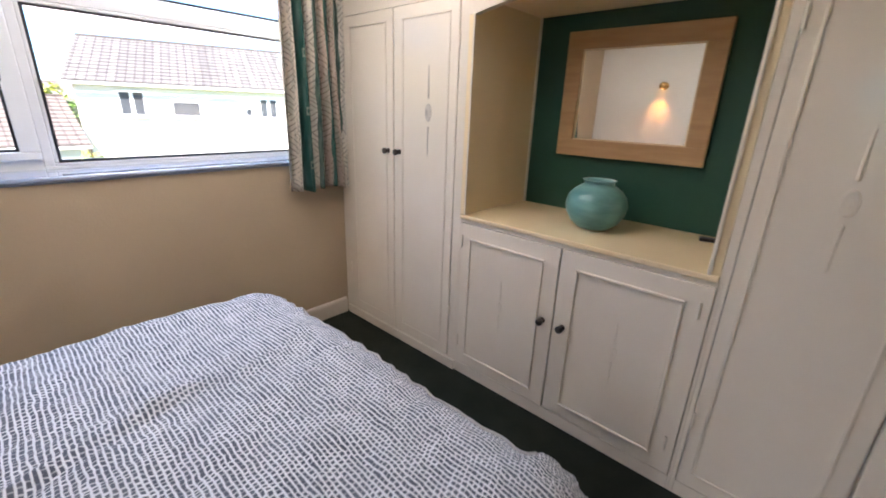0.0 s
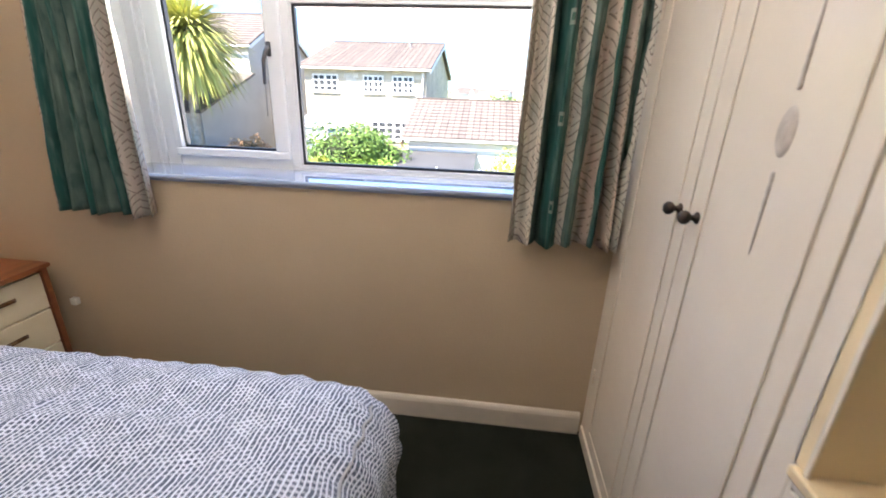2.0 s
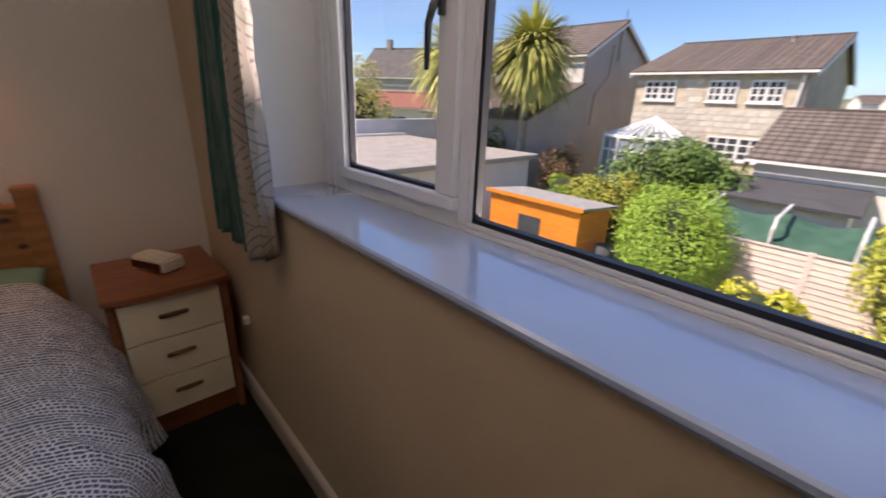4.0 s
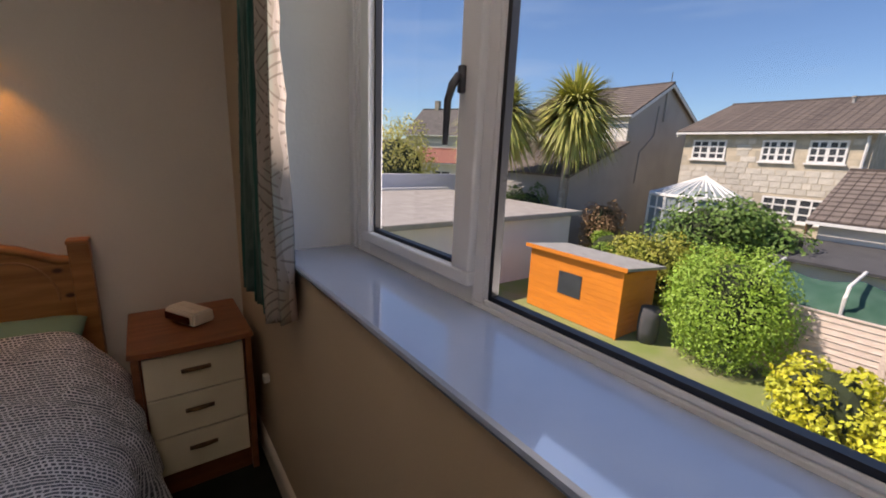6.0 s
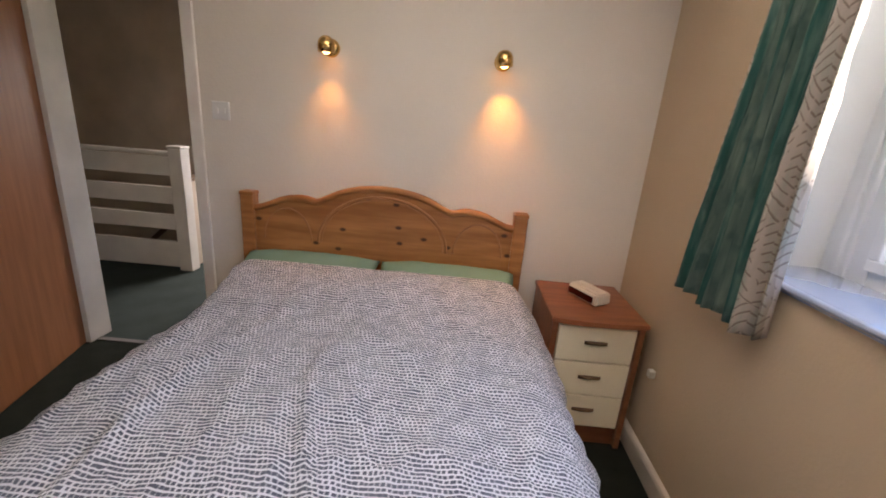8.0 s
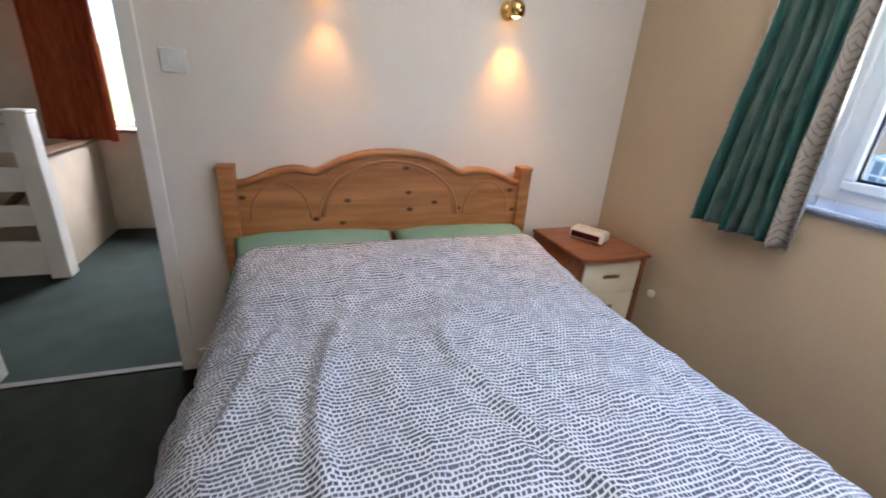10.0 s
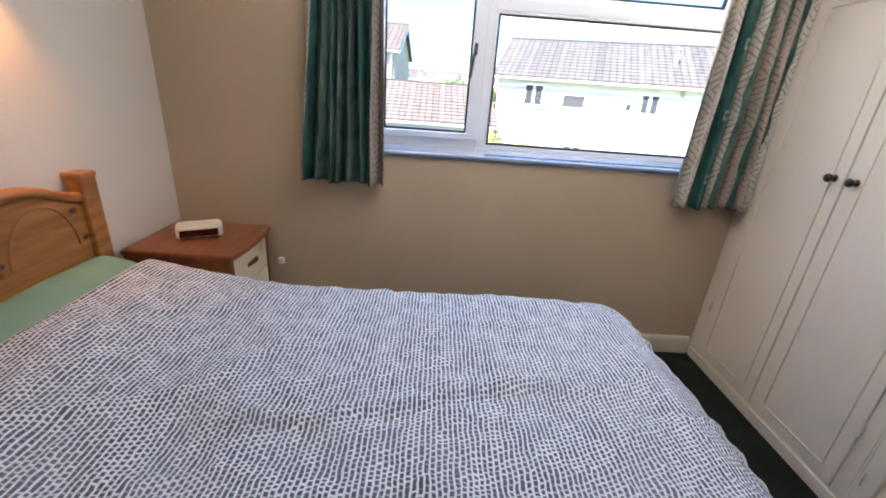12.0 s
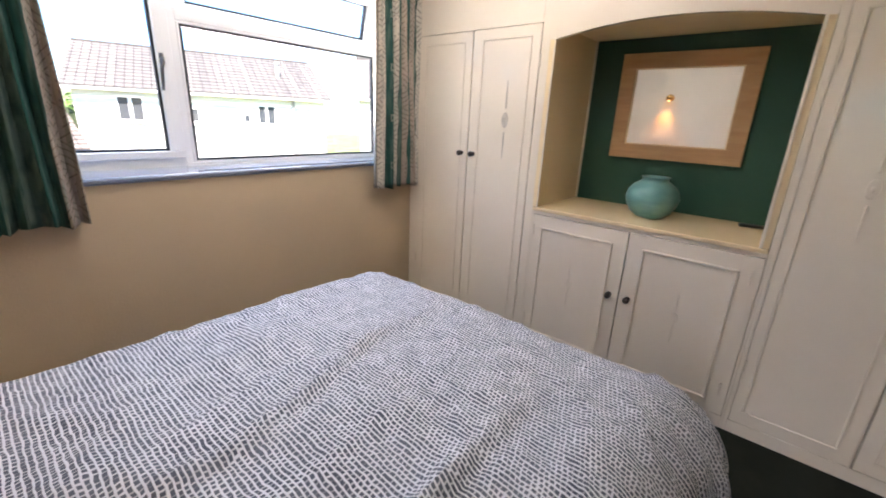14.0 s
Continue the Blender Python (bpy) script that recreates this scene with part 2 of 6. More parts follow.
def duvet_cloth():
    m = mat("dashed_duvet_cotton", (0.7, 0.7, 0.72), 0.92, None, 3, 0.0, spec=0.15)
    nt = m.node_tree
    b = nt.nodes["Principled BSDF"]
    uv = nt.nodes.new("ShaderNodeUVMap")
    uv.uv_map = "UVMap"
    ns = nd(nt, "ShaderNodeTexNoise", Scale=26.0, Detail=2.0)
    nt.links.new(uv.outputs[0], ns.inputs["Vector"])
    wob = nt.nodes.new("ShaderNodeVectorMath")
    wob.operation = "MULTIPLY_ADD"
    nt.links.new(ns.outputs["Color"], wob.inputs[0])
    wob.inputs[1].default_value = (0.016, 0.012, 0)
    nt.links.new(uv.outputs[0], wob.inputs[2])
    sp = nt.nodes.new("ShaderNodeSeparateXYZ")
    nt.links.new(wob.outputs[0], sp.inputs[0])

    def mth(op, a, c=0.0, d=0.0):
        n = nt.nodes.new("ShaderNodeMath")
        n.operation = op
        for i, q in enumerate((a, c, d)):
            if isinstance(q, (int, float)):
                n.inputs[i].default_value = q
            else:
                nt.links.new(q, n.inputs[i])
        return n.outputs[0]

    rows = mth("DIVIDE", sp.outputs[1], 0.0124)
    idx = mth("FLOOR", rows)
    across = mth("ABSOLUTE", mth("SUBTRACT", mth("FRACT", rows), 0.5))
    cmb = nt.nodes.new("ShaderNodeCombineXYZ")
    nt.links.new(mth("MULTIPLY", sp.outputs[0], 86.0), cmb.inputs[0])
    nt.links.new(mth("MULTIPLY", idx, 7.37), cmb.inputs[1])
    dn = nd(nt, "ShaderNodeTexNoise", Scale=1.0, Detail=1.0)
    nt.links.new(cmb.outputs[0], dn.inputs["Vector"])
    beat = mth("SINE", mth("ADD", mth("MULTIPLY", sp.outputs[0], 500.0), mth("MULTIPLY", idx, 2.4)))
    dash = nd(nt, "ShaderNodeMapRange")
    dash.inputs["From Min"].default_value, dash.inputs["From Max"].default_value = 0.25, 0.43
    # the hand-drawn print runs heavier in some places and thinner in others
    pn = nd(nt, "ShaderNodeTexNoise", Scale=17.0, Detail=2.0)
    nt.links.new(uv.outputs[0], pn.inputs["Vector"])
    weight = mth("MULTIPLY_ADD", pn.outputs["Fac"], 0.42, -0.20)
    nt.links.new(mth("ADD", weight, mth("ADD", mth("MULTIPLY_ADD", dn.outputs["Fac"], 0.5, 0.25), mth("MULTIPLY", beat, 0.22))), dash.inputs["Value"])
    rib = nd(nt, "ShaderNodeMapRange")
    rib.inputs["From Min"].default_value, rib.inputs["From Max"].default_value = 0.38, 0.26
    nt.links.new(across, rib.inputs["Value"])
    mask = mth("MULTIPLY", dash.outputs[0], rib.outputs[0])
    br = nt.nodes.new("ShaderNodeMix")
    br.data_type = "RGBA"
    br.inputs["A"].default_value, br.inputs["B"].default_value = (0.74, 0.765, 0.83, 1), (0.075, 0.088, 0.122, 1)
    nt.links.new(mask, br.inputs["Factor"])
    n2 = nd(nt, "ShaderNodeTexNoise", Scale=9.0, Detail=5.0)
    nt.links.new(uv.outputs[0], n2.inputs["Vector"])
    mr = nd(nt, "ShaderNodeMapRange")
    mr.inputs["From Min"].default_value, mr.inputs["From Max"].default_value = 0.3, 0.7
    mr.inputs["To Min"].default_value, mr.inputs["To Max"].default_value = 0.0, 0.22
    nt.links.new(n2.outputs["Fac"], mr.inputs["Value"])
    mx = nt.nodes.new("ShaderNodeMix")
    mx.data_type = "RGBA"
    mx.inputs["B"].default_value = (0.41, 0.445, 0.52, 1)
    nt.links.new(mr.outputs[0], mx.inputs["Factor"])
    nt.links.new(br.outputs["Result"], mx.inputs["A"])
    nt.links.new(mx.outputs["Result"], b.inputs["Base Color"])
    bp = nd(nt, "ShaderNodeBump", Strength=0.5, Distance=0.002)
    nt.links.new(mth("SUBTRACT", 1.0, mask), bp.inputs["Height"])
    nt.links.new(bp.outputs[0], b.inputs["Normal"])
    return m


M_DUVET = duvet_cloth()


def curtain_cloth():
    """Upright bands of teal, sage and blush with brown zigzag lines and small squares."""
    m = bpy.data.materials.new("printed_curtain")
    m.use_nodes = True
    nt = m.node_tree
    b = nt.nodes["Principled BSDF"]
    b.inputs["Roughness"].default_value, b.inputs["Specular IOR Level"].default_value = 0.8, 0.2
    uv = nt.nodes.new("ShaderNodeUVMap")
    uv.uv_map = "UVMap"
    sp = nt.nodes.new("ShaderNodeSeparateXYZ")
    nt.links.new(uv.outputs[0], sp.inputs[0])

    def mth(op, a, c=None, d=None):
        n = nt.nodes.new("ShaderNodeMath")
        n.operation = op
        for i, v in enumerate((a, c, d)):
            if v is None:
                continue
            if isinstance(v, (int, float)):
                n.inputs[i].default_value = v
            else:
                nt.links.new(v, n.inputs[i])
        return n.outputs[0]

    def mixc(f, a, c):
        n = nt.nodes.new("ShaderNodeMix")
        n.data_type = "RGBA"
        nt.links.new(f, n.inputs["Factor"])
        for k, v in (("A", a), ("B", c)):
            if isinstance(v, tuple):
                n.inputs[k].default_value = (*v, 1)
            else:
                nt.links.new(v, n.inputs[k])
        return n.outputs["Result"]

    u, v = sp.outputs[0], sp.outputs[1]
    wob = nd(nt, "ShaderNodeTexNoise", Scale=6.0, Detail=3.0)
    nt.links.new(uv.outputs[0], wob.inputs["Vector"])
    uw = mth("ADD", u, mth("MULTIPLY", mth("SUBTRACT", wob.outputs["Fac"], 0.5), 0.035))
    band = mth("DIVIDE", uw, 1.8)
    ramp = nt.nodes.new("ShaderNodeValToRGB")
    ramp.color_ramp.interpolation = "CONSTANT"
    els = ramp.color_ramp.elements
    faded = (0.37, 0.315, 0.27)
    teal, sage, dark, cream, blush, dim = (0.022, 0.088, 0.073), (0.075, 0.120, 0.098), (0.014, 0.050, 0.042), (0.70, 0.63, 0.53), (0.50, 0.395, 0.315), (0.27, 0.225, 0.18)
    # the printed bands, from one hem to the other: one curtain, then the other
    bands = ((0.00, blush), (0.018, teal), (0.062, dark), (0.08, sage), (0.14, teal), (0.19, sage), (0.23, dark), (0.25, sage), (0.305, teal), (0.365, dark), (0.380, faded),
             (0.432, dim), (0.50, dim), (0.583, cream), (0.640, sage), (0.665, teal), (0.738, cream), (0.775, sage), (0.825, blush), (0.862, teal), (0.905, blush), (0.938, sage), (0.978, cream))
    for k, (p, c) in enumerate(bands):
        if k == 0:
            els[0].position, els[0].color = p, (*c, 1)
            continue
        if k == len(bands) - 1:
            els[-1].position, els[-1].color = p, (*c, 1)
            continue
        e = els.new(p)
        e.color = (*c, 1)
    nt.links.new(band, ramp.inputs[0])
    # washy streaks along the cloth
    st = nt.nodes.new("ShaderNodeMapping")
    st.inputs["Scale"].default_value = (38.0, 5.0, 1.0)
    nt.links.new(uv.outputs[0], st.inputs["Vector"])
    n3 = nd(nt, "ShaderNodeTexNoise", Scale=1.0, Detail=4.0)
    nt.links.new(st.outputs[0], n3.inputs["Vector"])
    wash = nd(nt, "ShaderNodeMapRange")
    wash.inputs["From Min"].default_value, wash.inputs["From Max"].default_value, wash.inputs["To Max"].default_value = 0.45, 0.72, 0.55
    nt.links.new(n3.outputs["Fac"], wash.inputs["Value"])
    col = mixc(wash.outputs[0], ramp.outputs[0], (0.19, 0.25, 0.205))
    sc = nt.nodes.new("ShaderNodeSeparateColor")
    nt.links.new(ramp.outputs[0], sc.inputs[0])
    pale = mth("GREATER_THAN", sc.outputs[0], 0.24)
    # darker blotches on the green bands, as of dye that ran
    bl = nt.nodes.new("ShaderNodeMapping")
    bl.inputs["Scale"].default_value = (26.0, 11.0, 1.0)
    bl.inputs["Location"].default_value = (3.7, 1.9, 0.0)
    nt.links.new(uv.outputs[0], bl.inputs["Vector"])
    n5 = nd(nt, "ShaderNodeTexNoise", Scale=1.0, Detail=3.0)
    nt.links.new(bl.outputs[0], n5.inputs["Vector"])
    blot = nd(nt, "ShaderNodeMapRange")
    blot.inputs["From Min"].default_value, blot.inputs["From Max"].default_value, blot.inputs["To Max"].default_value = 0.50, 0.66, 0.62
    nt.links.new(n5.outputs["Fac"], blot.inputs["Value"])
    col = mixc(mth("MULTIPLY", blot.outputs[0], mth("SUBTRACT", 1.0, mth("MULTIPLY", pale, 0.8))), col, (0.020, 0.062, 0.052))
    # zigzag lines, on the pale bands only
    vw = mth("ADD", v, mth("MULTIPLY", mth("SUBTRACT", wob.outputs["Fac"], 0.5), 0.05))
    cell = mth("ADD", mth("FLOOR", mth("DIVIDE", uw, 0.062)), mth("FLOOR", mth("DIVIDE", mth("ADD", vw, mth("MULTIPLY", uw, 0.35)), 0.115)))
    turn = mth("SUBTRACT", 1.0, mth("MULTIPLY", mth("MODULO", cell, 2.0), 2.0))
    ln = mth("FRACT", mth("ADD", mth("DIVIDE", vw, 0.029), mth("MULTIPLY", mth("MULTIPLY", turn, uw), 27.0)))
    lines = nd(nt, "ShaderNodeMapRange")
    lines.inputs["From Min"].default_value, lines.inputs["From Max"].default_value = 0.37, 0.26
    nt.links.new(mth("ADD", ln, mth("MULTIPLY", n3.outputs["Fac"], 0.2)), lines.inputs["Value"])
    lines = lines.outputs[0]
    gate = mth("GREATER_THAN", n3.outputs["Fac"], 0.42)
    col = mixc(mth("MULTIPLY", mth("MULTIPLY", mth("MULTIPLY", lines, gate), pale), 0.68), col, (0.115, 0.085, 0.066))
    # small pale squares, open in the middle, on the teal band
    du = mth("ABSOLUTE", mth("SUBTRACT", band, 0.702))
    dv = mth("ABSOLUTE", mth("SUBTRACT", mth("FRACT", mth("DIVIDE", v, 0.29)), 0.5))
    sq = mth("MULTIPLY", mth("LESS_THAN", du, 0.0115), mth("LESS_THAN", dv, 0.075))
    inner = mth("MULTIPLY", mth("LESS_THAN", du, 0.006), mth("LESS_THAN", dv, 0.036))
    col = mixc(mth("MULTIPLY", mth("SUBTRACT", sq, inner), 0.6), col, (0.40, 0.40, 0.34))
    nt.links.new(col, b.inputs["Base Color"])
    n4 = nd(nt, "ShaderNodeTexNoise", Scale=260.0)
    nt.links.new(uv.outputs[0], n4.inputs["Vector"])
    bp = nd(nt, "ShaderNodeBump", Strength=0.25, Distance=0.002)
    nt.links.new(n4.outputs["Fac"], bp.inputs["Height"])
    nt.links.new(bp.outputs[0], b.inputs["Normal"])
    return m


M_CURTAIN = curtain_cloth()


# ---------------------------------------------------------------- building helpers
def box(bm, x0, x1, y0, y1, z0, z1, bevel=0.0, m=None):
    r = bmesh.ops.create_cube(bm, size=1.0)
    vs = r["verts"]
    for v in vs:
        v.co = Vector(((x0 + x1) / 2 + v.co.x * (x1 - x0), (y0 + y1) / 2 + v.co.y * (y1 - y0), (z0 + z1) / 2 + v.co.z * (z1 - z0)))
    if bevel:
        es = list({e for v in vs for e in v.link_edges})
        r = bmesh.ops.bevel(bm, geom=es, offset=bevel, segments=2, affect="EDGES", profile=0.5)
        vs = list({v for f in r["faces"] for v in f.verts} | {v for v in vs if v.is_valid})
    if m is not None:
        bmesh.ops.transform(bm, matrix=m, verts=vs)
    return vs


def cyl(bm, r0, r1, depth, m, seg=16, cap=True):
    r = bmesh.ops.create_cone(bm, cap_ends=cap, segments=seg, radius1=r0, radius2=r1, depth=depth)
    bmesh.ops.transform(bm, matrix=m, verts=r["verts"])
    return r["verts"]


def ball(bm, r, m, u=16, v=10):
    s = bmesh.ops.create_uvsphere(bm, u_segments=u, v_segments=v, radius=r)
    bmesh.ops.transform(bm, matrix=m, verts=s["verts"])


def lathe(bm, prof, m=None, seg=28):
    """Turns a profile of (radius, height) round the z axis."""
    rings = []
    for r, z in prof:
        rings.append([bm.verts.new((r * math.cos(2 * math.pi * i / seg), r * math.sin(2 * math.pi * i / seg), z)) for i in range(seg)])
    for a, c in zip(rings, rings[1:]):
        for i in range(seg):
            bm.faces.new((a[i], a[(i + 1) % seg], c[(i + 1) % seg], c[i]))
    vs = [v for r in rings for v in r]
    if m is not None:
        bmesh.ops.transform(bm, matrix=m, verts=vs)
    return vs


def tube(bm, pts, r, seg=8):
    """A round bar along points."""
    pts = [Vector(p) for p in pts]
    rings = []
    for i, p in enumerate(pts):
        d = (pts[min(i + 1, len(pts) - 1)] - pts[max(i - 1, 0)]).normalized()
        a = d.orthogonal().normalized()
        c = d.cross(a)
        rr = r[i] if isinstance(r, (list, tuple)) else r
        rings.append([bm.verts.new(p + rr * (math.cos(2 * math.pi * k / seg) * a + math.sin(2 * math.pi * k / seg) * c)) for k in range(seg)])
    for i, (a, c) in enumerate(zip(rings, rings[1:])):
        off = min(range(seg), key=lambda o: (a[0].co - c[o].co).length)
        for k in range(seg):
            bm.faces.new((a[k], a[(k + 1) % seg], c[(k + 1 + off) % seg], c[(k + off) % seg]))
    bm.faces.new(rings[0][::-1])
    bm.faces.new(rings[-1])


def prism(bm, outline, y0, y1, m=None):
    """Outline of (x, z) pulled from y0 to y1."""
    a = [bm.verts.new((x, y0, z)) for x, z in outline]
    c = [bm.verts.new((x, y1, z)) for x, z in outline]
    n = len(a)
    bm.faces.new(a)
    bm.faces.new(c[::-1])
    for i in range(n):
        bm.faces.new((a[i], c[i], c[(i + 1) % n], a[(i + 1) % n]))
    if m is not None:
        bmesh.ops.transform(bm, matrix=m, verts=a + c)
    return a + c


def mesh_of(name, bm, material, smooth=False):
    bmesh.ops.recalc_face_normals(bm, faces=bm.faces)
    me = bpy.data.meshes.new(name)
    bm.to_mesh(me)
    bm.free()
    me.materials.append(material)
    if smooth:
        for p in me.polygons:
            p.use_smooth = True
    return me


def part(name, bm, material, parent, label="", smooth=False):
    ob = new(name, mesh_of(name, bm, material, smooth))
    ob.parent = parent
    return tagged(ob, label)


def thing(name, label, category, m=None, group="", kind=""):
    ob = new(name)
    if m is not None:
        ob.matrix_basis = m
    return tagged(ob, label, category, group, kind)


def solid(name, bm, material, label, category, kind="", smooth=False, group=""):
    return tagged(new(name, mesh_of(name, bm, material, smooth)), label, category, group, kind)


def B(*boxes, bevel=0.0):
    bm = bmesh.new()
    for q in boxes:
        box(bm, *q, bevel=bevel)
    return bm


# ---------------------------------------------------------------- room structure
XW, YH, YF, XE, ZC = -2.745, -0.85, 2.0, 0.62, 2.36     # window wall, headboard wall, cupboard fronts, far wall, ceiling
WY0, WY1, WZ0, WZ1 = -0.03, 1.93, 1.03, 2.12           # window opening
DX0, DX1, DZ = -0.476, 0.27, 2.0                       # doorway

solid("wall_west", B((-3.06, XW, -3.30, WY0, -0.3, ZC), (-3.06, XW, WY1, 2.75, -0.3, ZC), (-3.06, XW, WY0, WY1, -0.3, WZ0), (-3.06, XW, WY0, WY1, WZ1, ZC)),
      M_WALL, "off-white painted wall with the wide window, darkened for its backlight", "wall", "structure")
solid("wall_south", B((XW, DX0, YH - 0.12, YH, -0.02, ZC), (DX1, XE, YH - 0.12, YH, -0.02, ZC), (DX0, DX1, YH - 0.12, YH, DZ, ZC)),
      M_WALL_LIT, "off-white painted wall behind the bed head", "wall", "structure")
solid("wall_north", B((XW, XE, 2.60, 2.75, -0.3, ZC)), M_WALL, "plain wall behind the built-in cupboards", "wall", "structure")
solid("wall_east", B((XE, XE + 0.15, YH, 2.75, -0.3, ZC)), M_WALL, "plain cream wall across from the window", "wall", "structure")
solid("ceiling", B((-3.06, XE + 0.15, YH - 0.12, 2.75, ZC, ZC + 0.15)), M_CEIL, "plain white painted ceiling", "ceiling", "structure")
solid("floor", B((XW, XE, YH - 0.04, 2.60, -0.20, 0.0)), M_CARPET, "dark green fitted carpet", "carpet", "structure")
solid("window_reveal", B((-2.98, XW - 0.001, WY0, WY0 + 0.006, WZ0 + 0.025, WZ1), (-2.98, XW - 0.001, WY1 - 0.006, WY1, WZ0 + 0.025, WZ1), (-2.98, XW - 0.001, WY0, WY1, WZ1 - 0.006, WZ1)),
      M_REVEAL, "white painted plaster window reveal", "reveal", "structure")


def skirting(name, x0, y0, x1, y1, side):
    """A rounded-top board along a wall from one point to the other; side: +1 or -1, the way it faces."""
    d = Vector((x1 - x0, y1 - y0, 0))
    n = Vector((-d.y, d.x, 0)).normalized() * side
    prof = [(0.0, 0.0), (0.018, 0.0), (0.018, 0.085), (0.014, 0.098), (0.007, 0.105), (0.0, 0.107)]
    bm = bmesh.new()
    a = [bm.verts.new(Vector((x0, y0, z)) + n * t) for t, z in prof]
    c = [bm.verts.new(Vector((x1, y1, z)) + n * t) for t, z in prof]
    for i in range(len(a)):
        j = (i + 1) % len(a)
        bm.faces.new((a[i], a[j], c[j], c[i]))
    bm.faces.new(a[::-1])
    bm.faces.new(c)
    solid(name, bm, M_SKIRT, "cream gloss painted skirting board", "skirting board", "structure")


skirting("baseboard_west", XW, -0.85, XW, 1.985, -1)
skirting("baseboard_south", XW + 0.02, YH, DX0 - 0.07, YH, 1)
skirting("baseboard_east", XE, YH + 0.02, XE, 1.98, 1)

# door frame and the metal strip under it
solid("door_frame", B((DX0 - 0.055, DX0 + 0.004, YH - 0.135, YH + 0.014, 0, DZ + 0.06), (DX1 - 0.012, DX1 + 0.055, YH - 0.135, YH + 0.014, 0, DZ + 0.06), (DX0 + 0.004, DX1 - 0.012, YH - 0.135, YH + 0.014, DZ - 0.004, DZ + 0.06),
                      (DX0 + 0.004, DX0 + 0.016, YH - 0.09, YH - 0.05, 0, DZ - 0.004), bevel=0.003), M_RAILPAINT, "white gloss painted door frame", "door frame", "structure")
solid("threshold_strip", B((DX0 + 0.004, DX1 - 0.012, YH - 0.055, YH - 0.02, 0.0, 0.006), bevel=0.002), M_STRIP, "thin metal carpet strip in the doorway", "threshold strip", "structure")

# open door: its leaf swings into the room
ang = math.degrees(math.atan2(0.60, -0.155))
door = thing("door_1", "open flush brown wood-veneer door", "door", pose(DX1 + 0.012, YH + 0.018, 0.006, 0, 0, ang), kind="structure")
part("door_leaf", B((0, 0.70, -0.042, 0.0, 0, 1.96), bevel=0.003), M_DOOR, door)
bm = bmesh.new()
cyl(bm, 0.024, 0.024, 0.008, pose(0.64, 0.004, 0.98, 90), 20)
cyl(bm, 0.009, 0.009, 0.04, pose(0.64, 0.026, 0.98, 90), 12)
box(bm, 0.53, 0.65, 0.038, 0.052, 0.97, 0.99, 0.004)
part("door_handle", bm, M_BRASS, door, "brass lever handle", True)

# ---------------------------------------------------------------- window
win = thing("window_1", "white plastic window with side casement and open top vent", "window", kind="structure")
FX0, FX1 = -3.016, -2.975
part("window_frame", B((FX0, FX1, WY0, 0.125, WZ0 + 0.01, WZ1), (FX0, FX1, 1.875, WY1, WZ0 + 0.01, WZ1), (FX0, FX1, 0.125, 0.655, WZ0 + 0.01, 1.110), (FX0, FX1, 0.655, 1.875, WZ0 + 0.01, 1.072), (FX0, FX1, 0.125, 1.875, 2.06, WZ1),
                       (FX0, FX1, 0.655, 0.690, 1.072, 2.06), (FX0, FX1, 0.690, 1.875, 1.722, 1.778), bevel=0.004), M_UPVC, win)
for yb in (0.020, 0.052):
    part("outer_bead", B((FX1 - 0.002, FX1 + 0.010, yb, yb + 0.014, 1.062, 2.10), bevel=0.004), M_UPVC, win)


def sash(y0, y1, z0, z1, name, w, m=None, proud=0.012, wr=None, g=0.010):
    wr = wr or w
    bv = min(0.005, w * 0.3)
    s = new(name)
    s.parent = win
    if m is not None:
        s.matrix_basis = m
    part("rail", B((-3.006, FX1 + proud, y0, y1, z0, z0 + w), bevel=bv), M_UPVC, s)
    part("rail", B((-3.006, FX1 + proud, y0, y1, z1 - w, z1), bevel=bv), M_UPVC, s)
    part("stile", B((-3.006, FX1 + proud, y0, y0 + w, z0 + w, z1 - w), bevel=bv), M_UPVC, s)
    part("stile", B((-3.006, FX1 + proud, y1 - wr, y1, z0 + w, z1 - w), bevel=bv), M_UPVC, s)
    part("gasket", B((-2.997, FX1 - 0.002, y0 + w, y1 - wr, z0 + w, z0 + w + g), (-2.997, FX1 - 0.002, y0 + w, y1 - wr, z1 - w - g, z1 - w),
                     (-2.997, FX1 - 0.002, y0 + w, y0 + w + g, z0 + w + g, z1 - w - g), (-2.997, FX1 - 0.002, y1 - wr - g, y1 - wr, z0 + w + g, z1 - w - g)), M_GASKET, s, "black rubber glazing seal")
    p = part("pane", B((-2.994, -2.990, y0 + w, y1 - wr, z0 + w, z1 - w)), M_GLASS, s, "clear window glass")
    p.visible_shadow = False
    return s


case = sash(0.122, 0.655, 1.104, 2.055, "casement", 0.034, proud=0.018, wr=0.064)
sash(0.690, 1.875, 1.072, 1.722, "fixed_light", 0.014, proud=0.0, g=0.011)
vent = sash(0.715, 1.868, 1.762, 2.055, "top_vent", 0.045,
            Matrix.Translation((FX0 + 0.02, 0, 2.055)) @ Matrix.Rotation(radians(14), 4, "Y") @ Matrix.Translation((-FX0 - 0.02, 0, -2.055)))
bm = B((FX1 + 0.010, FX1 + 0.030, 0.598, 0.614, 1.515, 1.57), bevel=0.004)
tube(bm, [(FX1 + 0.03, 0.606, 1.55), (FX1 + 0.044, 0.603, 1.53), (FX1 + 0.048, 0.594, 1.50), (FX1 + 0.046, 0.588, 1.41)], [0.009, 0.009, 0.008, 0.006], 10)
part("casement_handle", bm, M_HANDLE, case, "dark grey metal handle", True)
